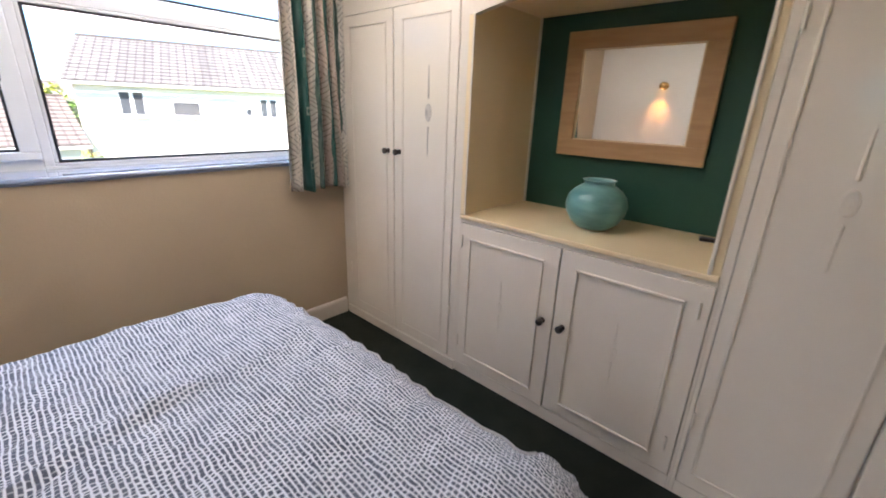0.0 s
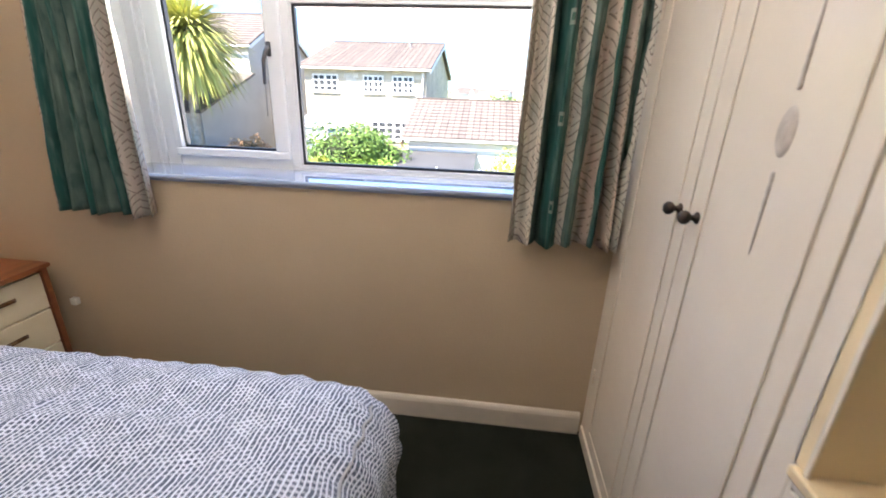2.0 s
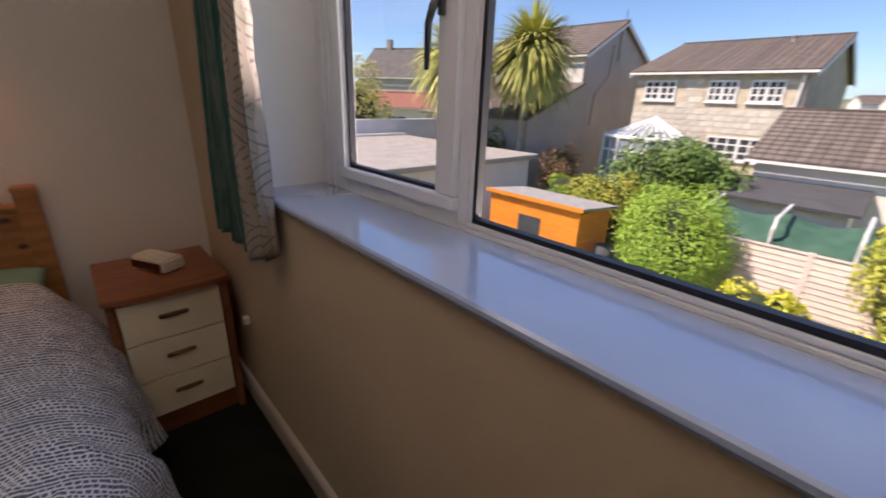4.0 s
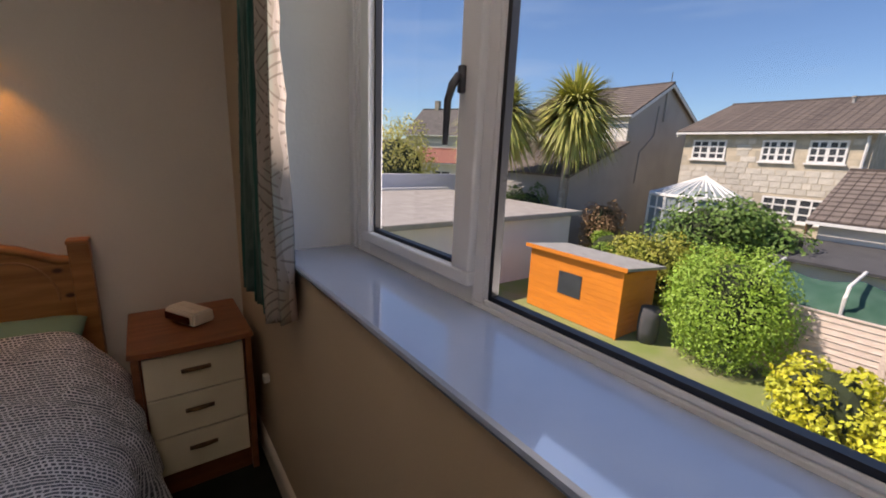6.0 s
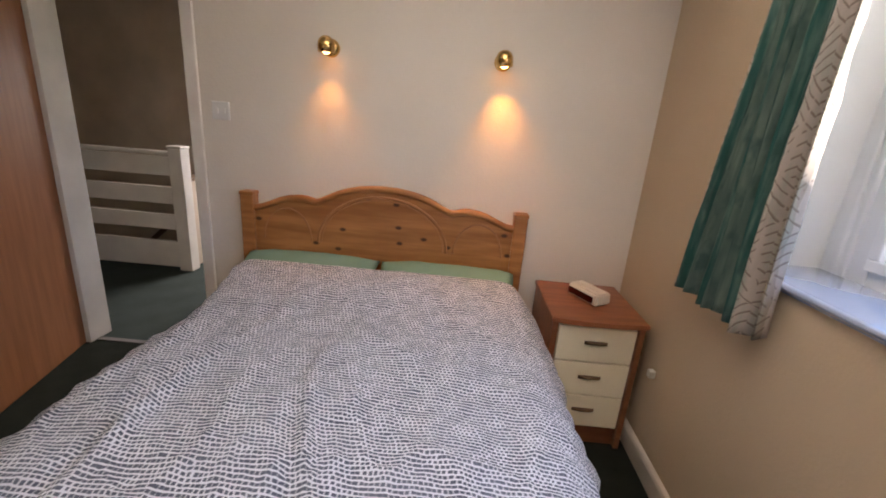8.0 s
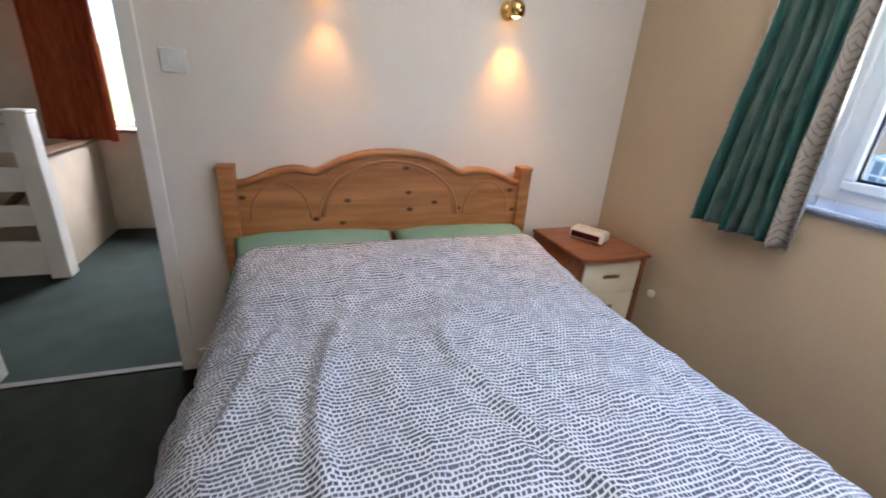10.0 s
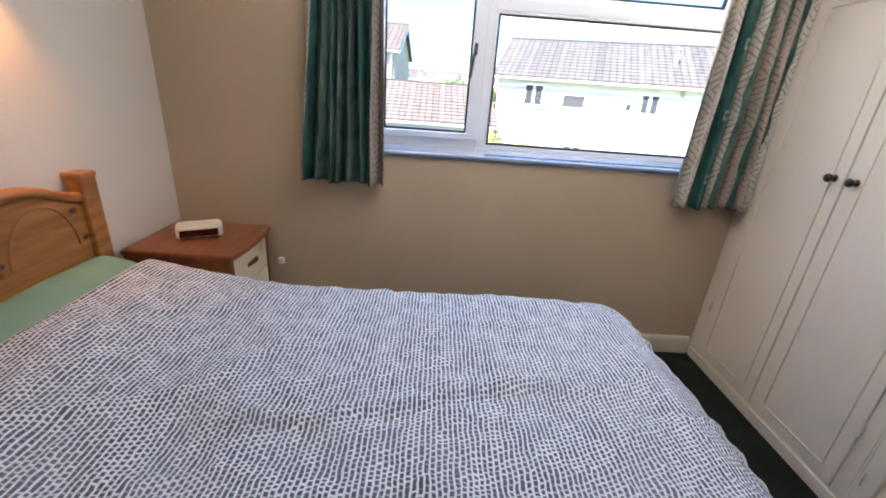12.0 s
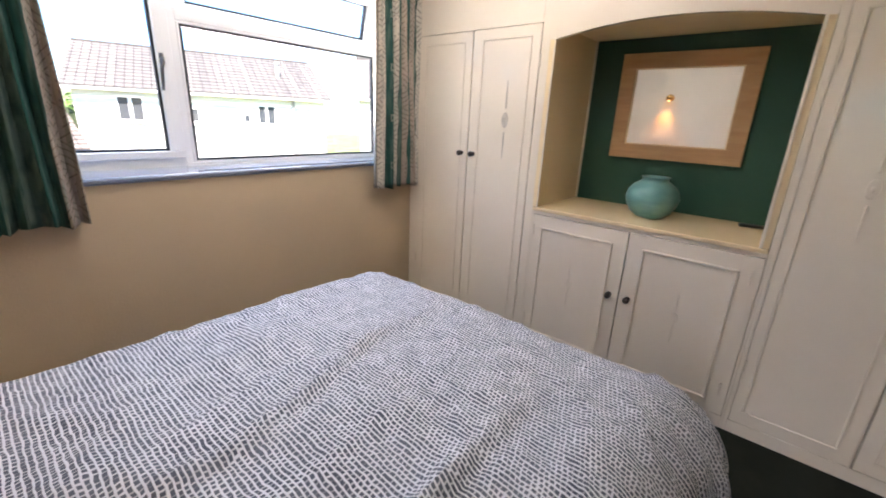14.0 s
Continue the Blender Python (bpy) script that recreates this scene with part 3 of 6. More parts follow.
part("vent_stay", B((FX1 + 0.01, FX1 + 0.022, 1.20, 1.40, 1.775, 1.787), bevel=0.003), M_HANDLE, vent)

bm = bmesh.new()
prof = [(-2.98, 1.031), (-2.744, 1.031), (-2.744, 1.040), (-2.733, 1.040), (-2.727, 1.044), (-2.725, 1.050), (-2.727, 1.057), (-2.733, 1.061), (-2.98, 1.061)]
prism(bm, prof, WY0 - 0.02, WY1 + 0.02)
sill = solid("window_sill", bm, M_SILL, "glossy white window board with rounded nose, toned with sky blue", "window sill", "structure")


# ---------------------------------------------------------------- curtains
def drape(name, y0, y1, z0, z1, x, folds, depth, seed, material, label, axis="y", lean=0.0, gather=0.8, start=0.0, cloth=0.8):
    """A hanging cloth gathered into rounded pleats with tight grooves between them, with thickness."""
    rnd = random.Random(seed)
    ph = [rnd.uniform(0, 6.28) for _ in range(6)]
    tall = [rnd.uniform(0.55, 1.15) for _ in range(40)]
    nu, nv = 168, 44
    bm = bmesh.new()
    uvl = bm.loops.layers.uv.new("UVMap")
    grid = []
    width = y1 - y0
    for j in range(nv + 1):
        v = j / nv
        z = z0 + (z1 - z0) * v
        row = []
        for i in range(nu + 1):
            u = i / nu
            w = folds * (u + 0.030 * math.sin(7 * u + ph[1]) + 0.010 * math.sin(3.5 * v + ph[2] + 5 * u)) + 0.35
            k = int(math.floor(w))
            f = w - k
            grow = 0.62 + 0.38 * (1 - v)
            amp = depth * grow * (tall[k] * (1 - f) + tall[k + 1] * f)
            ridge = math.sin(math.pi * f) ** 0.62
            off = amp * (2.0 * ridge - 1.0) + 0.16 * depth * math.sin(6.3 * f + 5 * v + ph[4] + k)
            swing = 0.012 * (1 - v) ** 2 * math.sin(2.1 * k + ph[3] + 2 * v)
            span = gather + (1 - gather) * (1 - v)
            yy = (y0 + y1) / 2 + (u - 0.5) * width * span + 0.22 * amp * math.sin(2 * math.pi * f) + swing + lean * (1 - v)
            zz = z + (0.010 * math.sin(1.7 * k + ph[5]) * ridge if j == 0 else 0)
            p = (x + off, yy, zz) if axis == "y" else (yy, x + off, zz)
            row.append(bm.verts.new(p))
        grid.append(row)
    for j in range(nv):
        for i in range(nu):
            f = bm.faces.new((grid[j][i], grid[j][i + 1], grid[j + 1][i + 1], grid[j + 1][i]))
            for lp, (a, c) in zip(f.loops, ((i, j), (i + 1, j), (i + 1, j + 1), (i, j + 1))):
                lp[uvl].uv = (start + a / nu * cloth, c / nv * (z1 - z0))
    ob = solid(name, bm, material, label, "curtain", smooth=True)
    md = ob.modifiers.new("thickness", "SOLIDIFY")
    md.thickness = 0.004
    return ob


CURTAIN_LABEL = "short green and blush patterned curtain, drawn open"
drape("curtain", -0.149, 0.237, 0.900, 2.20, -2.692, 7.0, 0.044, 3, M_CURTAIN, CURTAIN_LABEL + " beside the bed", lean=-0.045, gather=0.66)
drape("curtain", 1.605, 1.984, 0.895, 2.20, -2.684, 6.0, 0.050, 8, M_CURTAIN, CURTAIN_LABEL + " next to the cupboards", start=1.0, gather=0.98)
track = thing("curtain_rail", "white curtain rail above the window", "curtain rail")
part("track", B((-2.70, -2.67, -0.30, 1.985, 2.20, 2.225), bevel=0.004), M_SWITCH, track)
for yy in (-0.2, 0.85, 1.9):
    part("bracket", B((XW, -2.69, yy - 0.012, yy + 0.012, 2.205, 2.235), bevel=0.003), M_SWITCH, track)

# ---------------------------------------------------------------- built-in cupboards


def bead_frame(bm, x0, x1, z0, z1, y, w=0.013, t=0.008):
    """A raised rectangular bead on a door front."""
    for a in ((x0, x1, z0, z0 + w), (x0, x1, z1 - w, z1), (x0, x0 + w, z0 + w, z1 - w), (x1 - w, x1, z0 + w, z1 - w)):
        box(bm, a[0], a[1], y - t, y, a[2], a[3], 0.003)


def knob(bm, x, y, z, r=0.0165):
    lathe(bm, [(0.0, 0.040), (r * 0.6, 0.039), (r * 0.95, 0.033), (r, 0.027), (r * 0.85, 0.020), (r * 0.45, 0.015), (r * 0.40, 0.008), (r * 0.8, 0.003), (r * 0.85, 0.0)],
          Matrix.Translation((x, y, z)) @ Matrix.Rotation(radians(90), 4, "X"), 18)


def ornament(door_part, x, y, z, s, faint):
    """A carved drop: a twisted stem above and below an oval rosette."""
    for k, up in ((0.065, 1), (-0.065, -1)):
        bm = bmesh.new()
        n = 36
        tube(bm, [(x, y, z + s * (k + up * 0.150 * q / n)) for q in range(n + 1)], [0.0012 + s * 0.0045 * (1 - q / n) ** 0.5 * (0.55 + 0.45 * abs(math.sin(q * 0.62))) for q in range(n + 1)], 8)
        for v in bm.verts:
            v.co.y = y + (v.co.y - y) * 0.6
        part("carved_stem", bm, M_JOIN if faint else M_JOINW, door_part, "", True)
    bm = bmesh.new()
    lathe(bm, [(0.0, 0.004), (0.30, 0.0035), (0.42, 0.001), (0.55, 0.0035), (0.66, 0.001), (0.82, 0.004), (1.0, 0.0)],
          Matrix.Translation((x, y + 0.001, z)) @ Matrix.Rotation(radians(90), 4, "X") @ Matrix.Diagonal((0.022 * s, 0.042 * s, 1, 1)), 28)
    part("rosette", bm, M_JOIN if faint else M_JOINW, door_part, "", True)


def cup_door(unit, x0, x1, z0, z1, px0, px1, pz0, pz1, knob_x, knob_z, hinge_x, hinge_z, orn=None):
    d = part("door", B((x0, x1, YF - 0.004, YF + 0.016, z0, z1), bevel=0.003), M_JOIN, unit)
    bm = bmesh.new()
    wide = unit.name.startswith("niche")
    bead_frame(bm, px0, px1, pz0, pz1, YF - 0.004, 0.013 if wide else 0.009, 0.008 if wide else 0.005)
    part("panel_bead", bm, M_JOIN, d)
    if knob_x is not None:
        bm = bmesh.new()
        knob(bm, knob_x, YF - 0.004, knob_z)
        part("knob", bm, M_BLACK, d, "dark bronze round knob", True)
    for hz in hinge_z:
        bm = bmesh.new()
        cyl(bm, 0.0045, 0.0045, 0.062, pose(hinge_x, YF - 0.009, hz), 10)
        part("hinge", bm, M_JOIN, d)
    if orn:
        ornament(d, (px0 + px1) / 2 + (0.0 if orn[2] else 0.028), YF - 0.005, orn[0], orn[1], orn[2])


def cup_frame(unit, boxes):
    part("face_frame", B(*boxes, bevel=0.002), M_JOIN, unit)


TOPZ = 1.83
left = thing("wardrobe", "ivory built-in wardrobe with two panelled doors by the window", "wardrobe")
cup_frame(left, ((XW + 0.002, -2.672, YF, 2.03, 0.0, ZC), (-2.672, -1.806, YF, 2.03, 0.0, 0.062), (-2.672, -1.806, YF, 2.03, TOPZ, ZC), (-1.806, -1.755, YF, 2.03, 0.0, ZC)))
part("carcass", B((XW + 0.002, -1.765, 2.03, 2.59, 0.0, ZC)), M_JOIN, left)
cup_door(left, -2.669, -2.248, 0.066, TOPZ - 0.003, -2.610, -2.298, 0.120, 1.775, -2.290, 1.140, -2.672, (0.35, 1.65))
cup_door(left, -2.242, -1.809, 0.066, TOPZ - 0.003, -2.176, -1.858, 0.120, 1.775, -2.200, 1.140, -1.800, (0.35, 1.65), (1.345, 1.0, 0))
part("plinth", B((XW + 0.02, -1.755, YF - 0.010, YF, 0.0, 0.055), bevel=0.002), M_JOIN, left)

mid = thing("niche_cupboard", "ivory painted low cupboard with two panelled doors under an arched niche", "cupboard")
NX0, NX1, NZ = -1.730, -0.698, 0.885
cup_frame(mid, ((-1.755, -1.745, YF, 2.03, 0.0, NZ - 0.02), (-0.665, -0.655, YF, 2.03, 0.0, NZ - 0.02), (-1.745, -0.665, YF, 2.03, 0.0, 0.062), (-1.745, -0.665, YF, 2.03, 0.845, NZ - 0.02)))
part("carcass", B((-1.765, -0.645, 2.03, 2.59, 0.0, NZ - 0.022)), M_JOIN, mid)
cup_door(mid, -1.743, -1.214, 0.066, 0.843, -1.690, -1.282, 0.122, 0.776, -1.259, 0.500, -1.732, (0.20, 0.755), (0.475, 0.62, 1))
cup_door(mid, -1.208, -0.667, 0.066, 0.843, -1.140, -0.745, 0.122, 0.776, -1.165, 0.500, -0.699, (0.20, 0.755), (0.475, 0.62, 1))
bm = bmesh.new()
box(bm, -1.752, -0.668, YF - 0.012, 2.53, NZ - 0.020, NZ, 0.004)
part("shelf", bm, M_SHELF, mid, "glossy cream shelf board")
# warm lamplight put into the paint colour: yellower than the doors
M_NICHE = mat("lamplit_niche_paint", (0.86, 0.69, 0.43), 0.35, (0.82, 0.65, 0.40), 2.5, 0.10, 35)
part("niche_side", B((NX0 - 0.030, NX0, YF, 2.53, NZ, 1.744), (NX0 - 0.030, NX0, YF + 0.032, 2.53, 1.744, 1.86)), M_NICHE, mid, "cream painted niche side, yellowed for lamplight")
part("niche_side", B((NX1, NX1 + 0.029, YF, 2.53, NZ, 1.744), (NX1, NX1 + 0.029, YF + 0.032, 2.53, 1.744, 1.86)), M_NICHE, mid, "cream painted niche side, yellowed for lamplight")
part("niche_top", B((NX0, NX1, 2.03, 2.53, 1.812, 1.86)), M_NICHE, mid)
part("niche_back", B((NX0 - 0.03, NX1 + 0.03, 2.53, 2.56, NZ - 0.02, 1.86)), M_GREEN, mid, "dark green painted back")
bm = bmesh.new()
out = [(NX0 - 0.030, ZC), (NX0 - 0.030, 1.745), (NX0, 1.745)]
for k in range(1, 24):
    q = k / 24
    out.append((NX0 + (NX1 - NX0) * q, 1.745 + 0.055 * (1 - (2 * q - 1) ** 2)))
out += [(NX1, 1.745), (NX1 + 0.030, 1.745), (NX1 + 0.030, ZC)]
prism(bm, out, YF, YF + 0.03)
part("arch_panel", bm, M_JOIN, mid, "flat-arched panel over the niche")
part("niche_bead", B((NX0 - 0.003, NX0 + 0.006, YF - 0.006, YF, NZ, 1.745), bevel=0.002), M_JOIN, mid)
part("niche_bead", B((NX1 - 0.006, NX1 + 0.006, YF - 0.008, YF, NZ, 1.745), bevel=0.002), M_JOIN, mid)
part("niche_bead", B((NX0 + 0.001, NX0 + 0.012, 2.518, 2.53, NZ, 1.81), bevel=0.002), M_JOIN, mid)

right = thing("wardrobe", "ivory painted built-in wardrobe with panelled doors, beside the arched niche", "wardrobe")
cup_frame(right, ((-0.655, -0.640, YF, 2.03, 0.0, NZ - 0.02), (-0.667, -0.640, YF, 2.03, NZ - 0.02, ZC), (-0.640, 0.58, YF, 2.03, 0.0, 0.062), (-0.640, 0.58, YF, 2.03, TOPZ, ZC), (0.58, XE - 0.002, YF, 2.03, 0.0, ZC)))
part("carcass", B((-0.643, XE - 0.002, 2.035, 2.59, 0.0, ZC)), M_JOIN, right)
cup_door(right, -0.637, -0.222, 0.066, TOPZ - 0.003, -0.598, -0.272, 0.122, 1.760, -0.247, 1.140, -0.634, (0.35, 1.62), (1.165, 0.9, 1))
cup_door(right, -0.216, 0.190, 0.066, TOPZ - 0.003, -0.166, 0.140, 0.122, 1.760, -0.190, 1.140, 0.196, (0.35, 1.62), (1.165, 0.9, 1))
cup_door(right, 0.196, 0.578, 0.066, TOPZ - 0.003, 0.246, 0.528, 0.122, 1.760, 0.222, 1.140, 0.582, (0.35, 1.62), (1.165, 0.9, 1))

# mirror in its broad flat frame, hung in the niche
mir = thing("framed_mirror", "rectangular mirror in a broad light oak frame on the green wall", "mirror", pose(-1.213, 2.523, 1.448, 0, 0, 0.5))
MW, MH, FW = 0.332, 0.281, 0.078
for nm, a in (("frame_rail", (-MW, MW, MH - FW, MH)), ("frame_rail", (-MW, MW, -MH, -MH + FW)), ("frame_stile", (-MW, -MW + FW, -MH + FW, MH - FW)), ("frame_stile", (MW - FW, MW, -MH + FW, MH - FW))):
    part(nm, B((a[0], a[1], -0.030, -0.002, a[2], a[3]), bevel=0.003), M_MIRFRAME, mir)
part("mirror_glass", B((-MW + FW, MW - FW, -0.016, -0.010, -MH + FW, MH - FW)), M_MIRROR, mir, "clear silvered mirror glass")
part("slip", B((-MW + FW, MW - FW, -0.022, -0.016, MH - FW - 0.006, MH - FW), (-MW + FW, MW - FW, -0.022, -0.016, -MH + FW, -MH + FW + 0.006),
               (-MW + FW, -MW + FW + 0.006, -0.022, -0.016, -MH + FW, MH - FW), (MW - FW - 0.006, MW - FW, -0.022, -0.016, -MH + FW, MH - FW)), M_SHELF, mir)

# round vase
M_VASE = mat("frosted_teal_glass", (0.16, 0.34, 0.31), 0.32, (0.10, 0.25, 0.23), 9, 0.25, 24, stretch=(1, 1, 2.5))
bm = bmesh.new()
lathe(bm, [(0.0, 0.003), (0.050, 0.0), (0.066, 0.004), (0.100, 0.030), (0.122, 0.068), (0.130, 0.105), (0.122, 0.142), (0.100, 0.170), (0.074, 0.187), (0.062, 0.196), (0.064, 0.206), (0.071, 0.213), (0.066, 0.214), (0.055, 0.205), (0.053, 0.196), (0.066, 0.180), (0.09, 0.160), (0.108, 0.13), (0.112, 0.10), (0.10, 0.06), (0.06, 0.02), (0.0, 0.014)], seg=40)
vase = solid("vase", bm, M_VASE, "squat round frosted teal glass vase on the niche shelf", "vase", smooth=True)
vase.matrix_basis = pose(-1.205, 2.262, NZ)

rem = thing("remote_control", "small dark remote control lying on the niche shelf", "remote control", pose(-0.765, 2.435, NZ, 0, 0, 12))
part("case", B((-0.055, 0.055, -0.02, 0.02, 0.0, 0.014), bevel=0.005), M_BLACK, rem)
for k in range(4):
    part("button", B((-0.035 + 0.02 * k, -0.025 + 0.02 * k, -0.006, 0.006, 0.014, 0.016), bevel=0.001), M_HANDLE, rem)

# ---------------------------------------------------------------- bed
bed = thing("bed", "double bed with an arched knotty pine headboard", "bed")
part("divan_base", B((-2.14, -0.79, -0.74, 1.06, 0.07, 0.36), bevel=0.02), M_SHEET, bed)
part("mattress", B((-2.14, -0.79, -0.73, 1.06, 0.36, 0.555), bevel=0.05), M_SHEET, bed, "pale mattress", True)
for lx in (-2.05, -0.88):
    for ly in (-0.65, 0.97):
        bm = bmesh.new()
        cyl(bm, 0.025, 0.03, 0.07, pose(lx, ly, 0.035), 12)
        part("leg", bm, M_BLACK, bed)

M_PINE2 = mat("pine_moulding", (0.43, 0.19, 0.072), 0.45, (0.34, 0.14, 0.05), 6, 0.05, 40)
HB = -0.815
XC = -1.465
half = [(0.665, 0.925), (0.630, 0.930), (0.585, 0.948), (0.530, 0.973), (0.480, 0.987), (0.435, 0.992), (0.395, 0.988), (0.362, 0.978), (0.345, 0.976), (0.320, 0.985),
        (0.280, 1.006), (0.235, 1.028), (0.180, 1.047), (0.120, 1.060), (0.060, 1.067), (0.0, 1.069)]
top = [(XC + dx, z) for dx, z in half] + [(XC - dx, z) for dx, z in half[-2::-1]]
bm = bmesh.new()
prism(bm, top + [(XC - 0.665, 0.38), (XC + 0.665, 0.38)], HB - 0.014, HB + 0.014)
head = part("headboard_panel", bm, M_PINE, bed, "arched knotty pine panel with a routed arch")
bm = bmesh.new()
rail = top
a0 = [bm.verts.new((x, HB - 0.020, z - 0.022)) for x, z in rail]
a1 = [bm.verts.new((x, HB - 0.020, z + 0.006)) for x, z in rail]
a2 = [bm.verts.new((x, HB + 0.016, z + 0.010)) for x, z in rail]
a3 = [bm.verts.new((x, HB + 0.026, z + 0.002)) for x, z in rail]
a4 = [bm.verts.new((x, HB + 0.024, z - 0.022)) for x, z in rail]
for p, q in ((a0, a1), (a1, a2), (a2, a3), (a3, a4), (a4, a0)):
    for i in range(len(rail) - 1):
        bm.faces.new((p[i], q[i], q[i + 1], p[i + 1]))
part("top_moulding", bm, M_PINE, head, smooth=True)
bm = bmesh.new()
tube(bm, [(XC + 0.335 * math.cos(math.pi * k / 24), HB + 0.0155, 0.76 + 0.262 * math.sin(math.pi * k / 24)) for k in range(25)], 0.0075, 6)
tube(bm, [(XC + 0.318 * math.cos(math.pi * k / 24), HB + 0.0150, 0.76 + 0.247 * math.sin(math.pi * k / 24)) for k in range(25)], 0.003, 6)
part("routed_arch", bm, M_PINE2, head, smooth=True)
for s in (1, -1):
    bm = bmesh.new()
    tube(bm, [(XC + s * (0.495 - 0.125 * math.cos(math.pi * k / 20)), HB + 0.0155, 0.76 + 0.165 * math.sin(math.pi * k / 20)) for k in range(21)], 0.004, 6)
    part("routed_curve", bm, M_PINE2, head, smooth=True)
for x0 in (-2.197, -0.800):
    bm = B((x0, x0 + 0.067, HB - 0.032, HB + 0.036, 0.0, 0.985), bevel=0.006)
    box(bm, x0 - 0.003, x0 + 0.070, HB - 0.034, HB + 0.039, 0.980, 1.000, 0.006)
    part("headboard_post", bm, M_PINE, bed)


def pillow(x, y, z, w, d, h, seed, tilt):
    bm = bmesh.new()
    n, mrows = 30, 22
    sheets = []
    for sgn in (1, -1):
        g = []
        for j in range(mrows + 1):
            r = []
            for i in range(n + 1):
                a, c = 2 * i / n - 1, 2 * j / mrows - 1
                edge = max(0.0, (1 - abs(a) ** 3.2)) ** 0.55 * max(0.0, (1 - abs(c) ** 3.2)) ** 0.55
                pin = 1 - 0.05 * (1 - abs(c)) * abs(a) ** 6
                zz = sgn * h / 2 * edge + 0.006 * noise.noise(Vector((a * 3 + seed, c * 3, sgn)))
                r.append(bm.verts.new((a * w / 2 * pin, c * d / 2, zz)))
            g.append(r)
        sheets.append(g)
        for j in range(mrows):
            for i in range(n):
                bm.faces.new((g[j][i], g[j][i + 1], g[j + 1][i + 1], g[j + 1][i]))
    bmesh.ops.remove_doubles(bm, verts=bm.verts, dist=0.004)
    ob = solid("pillow", bm, M_PILLOW, "sage green cotton pillow against the headboard", "pillow", smooth=True, group="pillows on the bed")
    ob.matrix_basis = pose(x, y, z, tilt, 0, 0)
    return ob


pillow(-1.115, -0.622, 0.640, 0.690, 0.36, 0.125, 1, -15)
pillow(-1.815, -0.622, 0.640, 0.690, 0.36, 0.125, 5, -15)


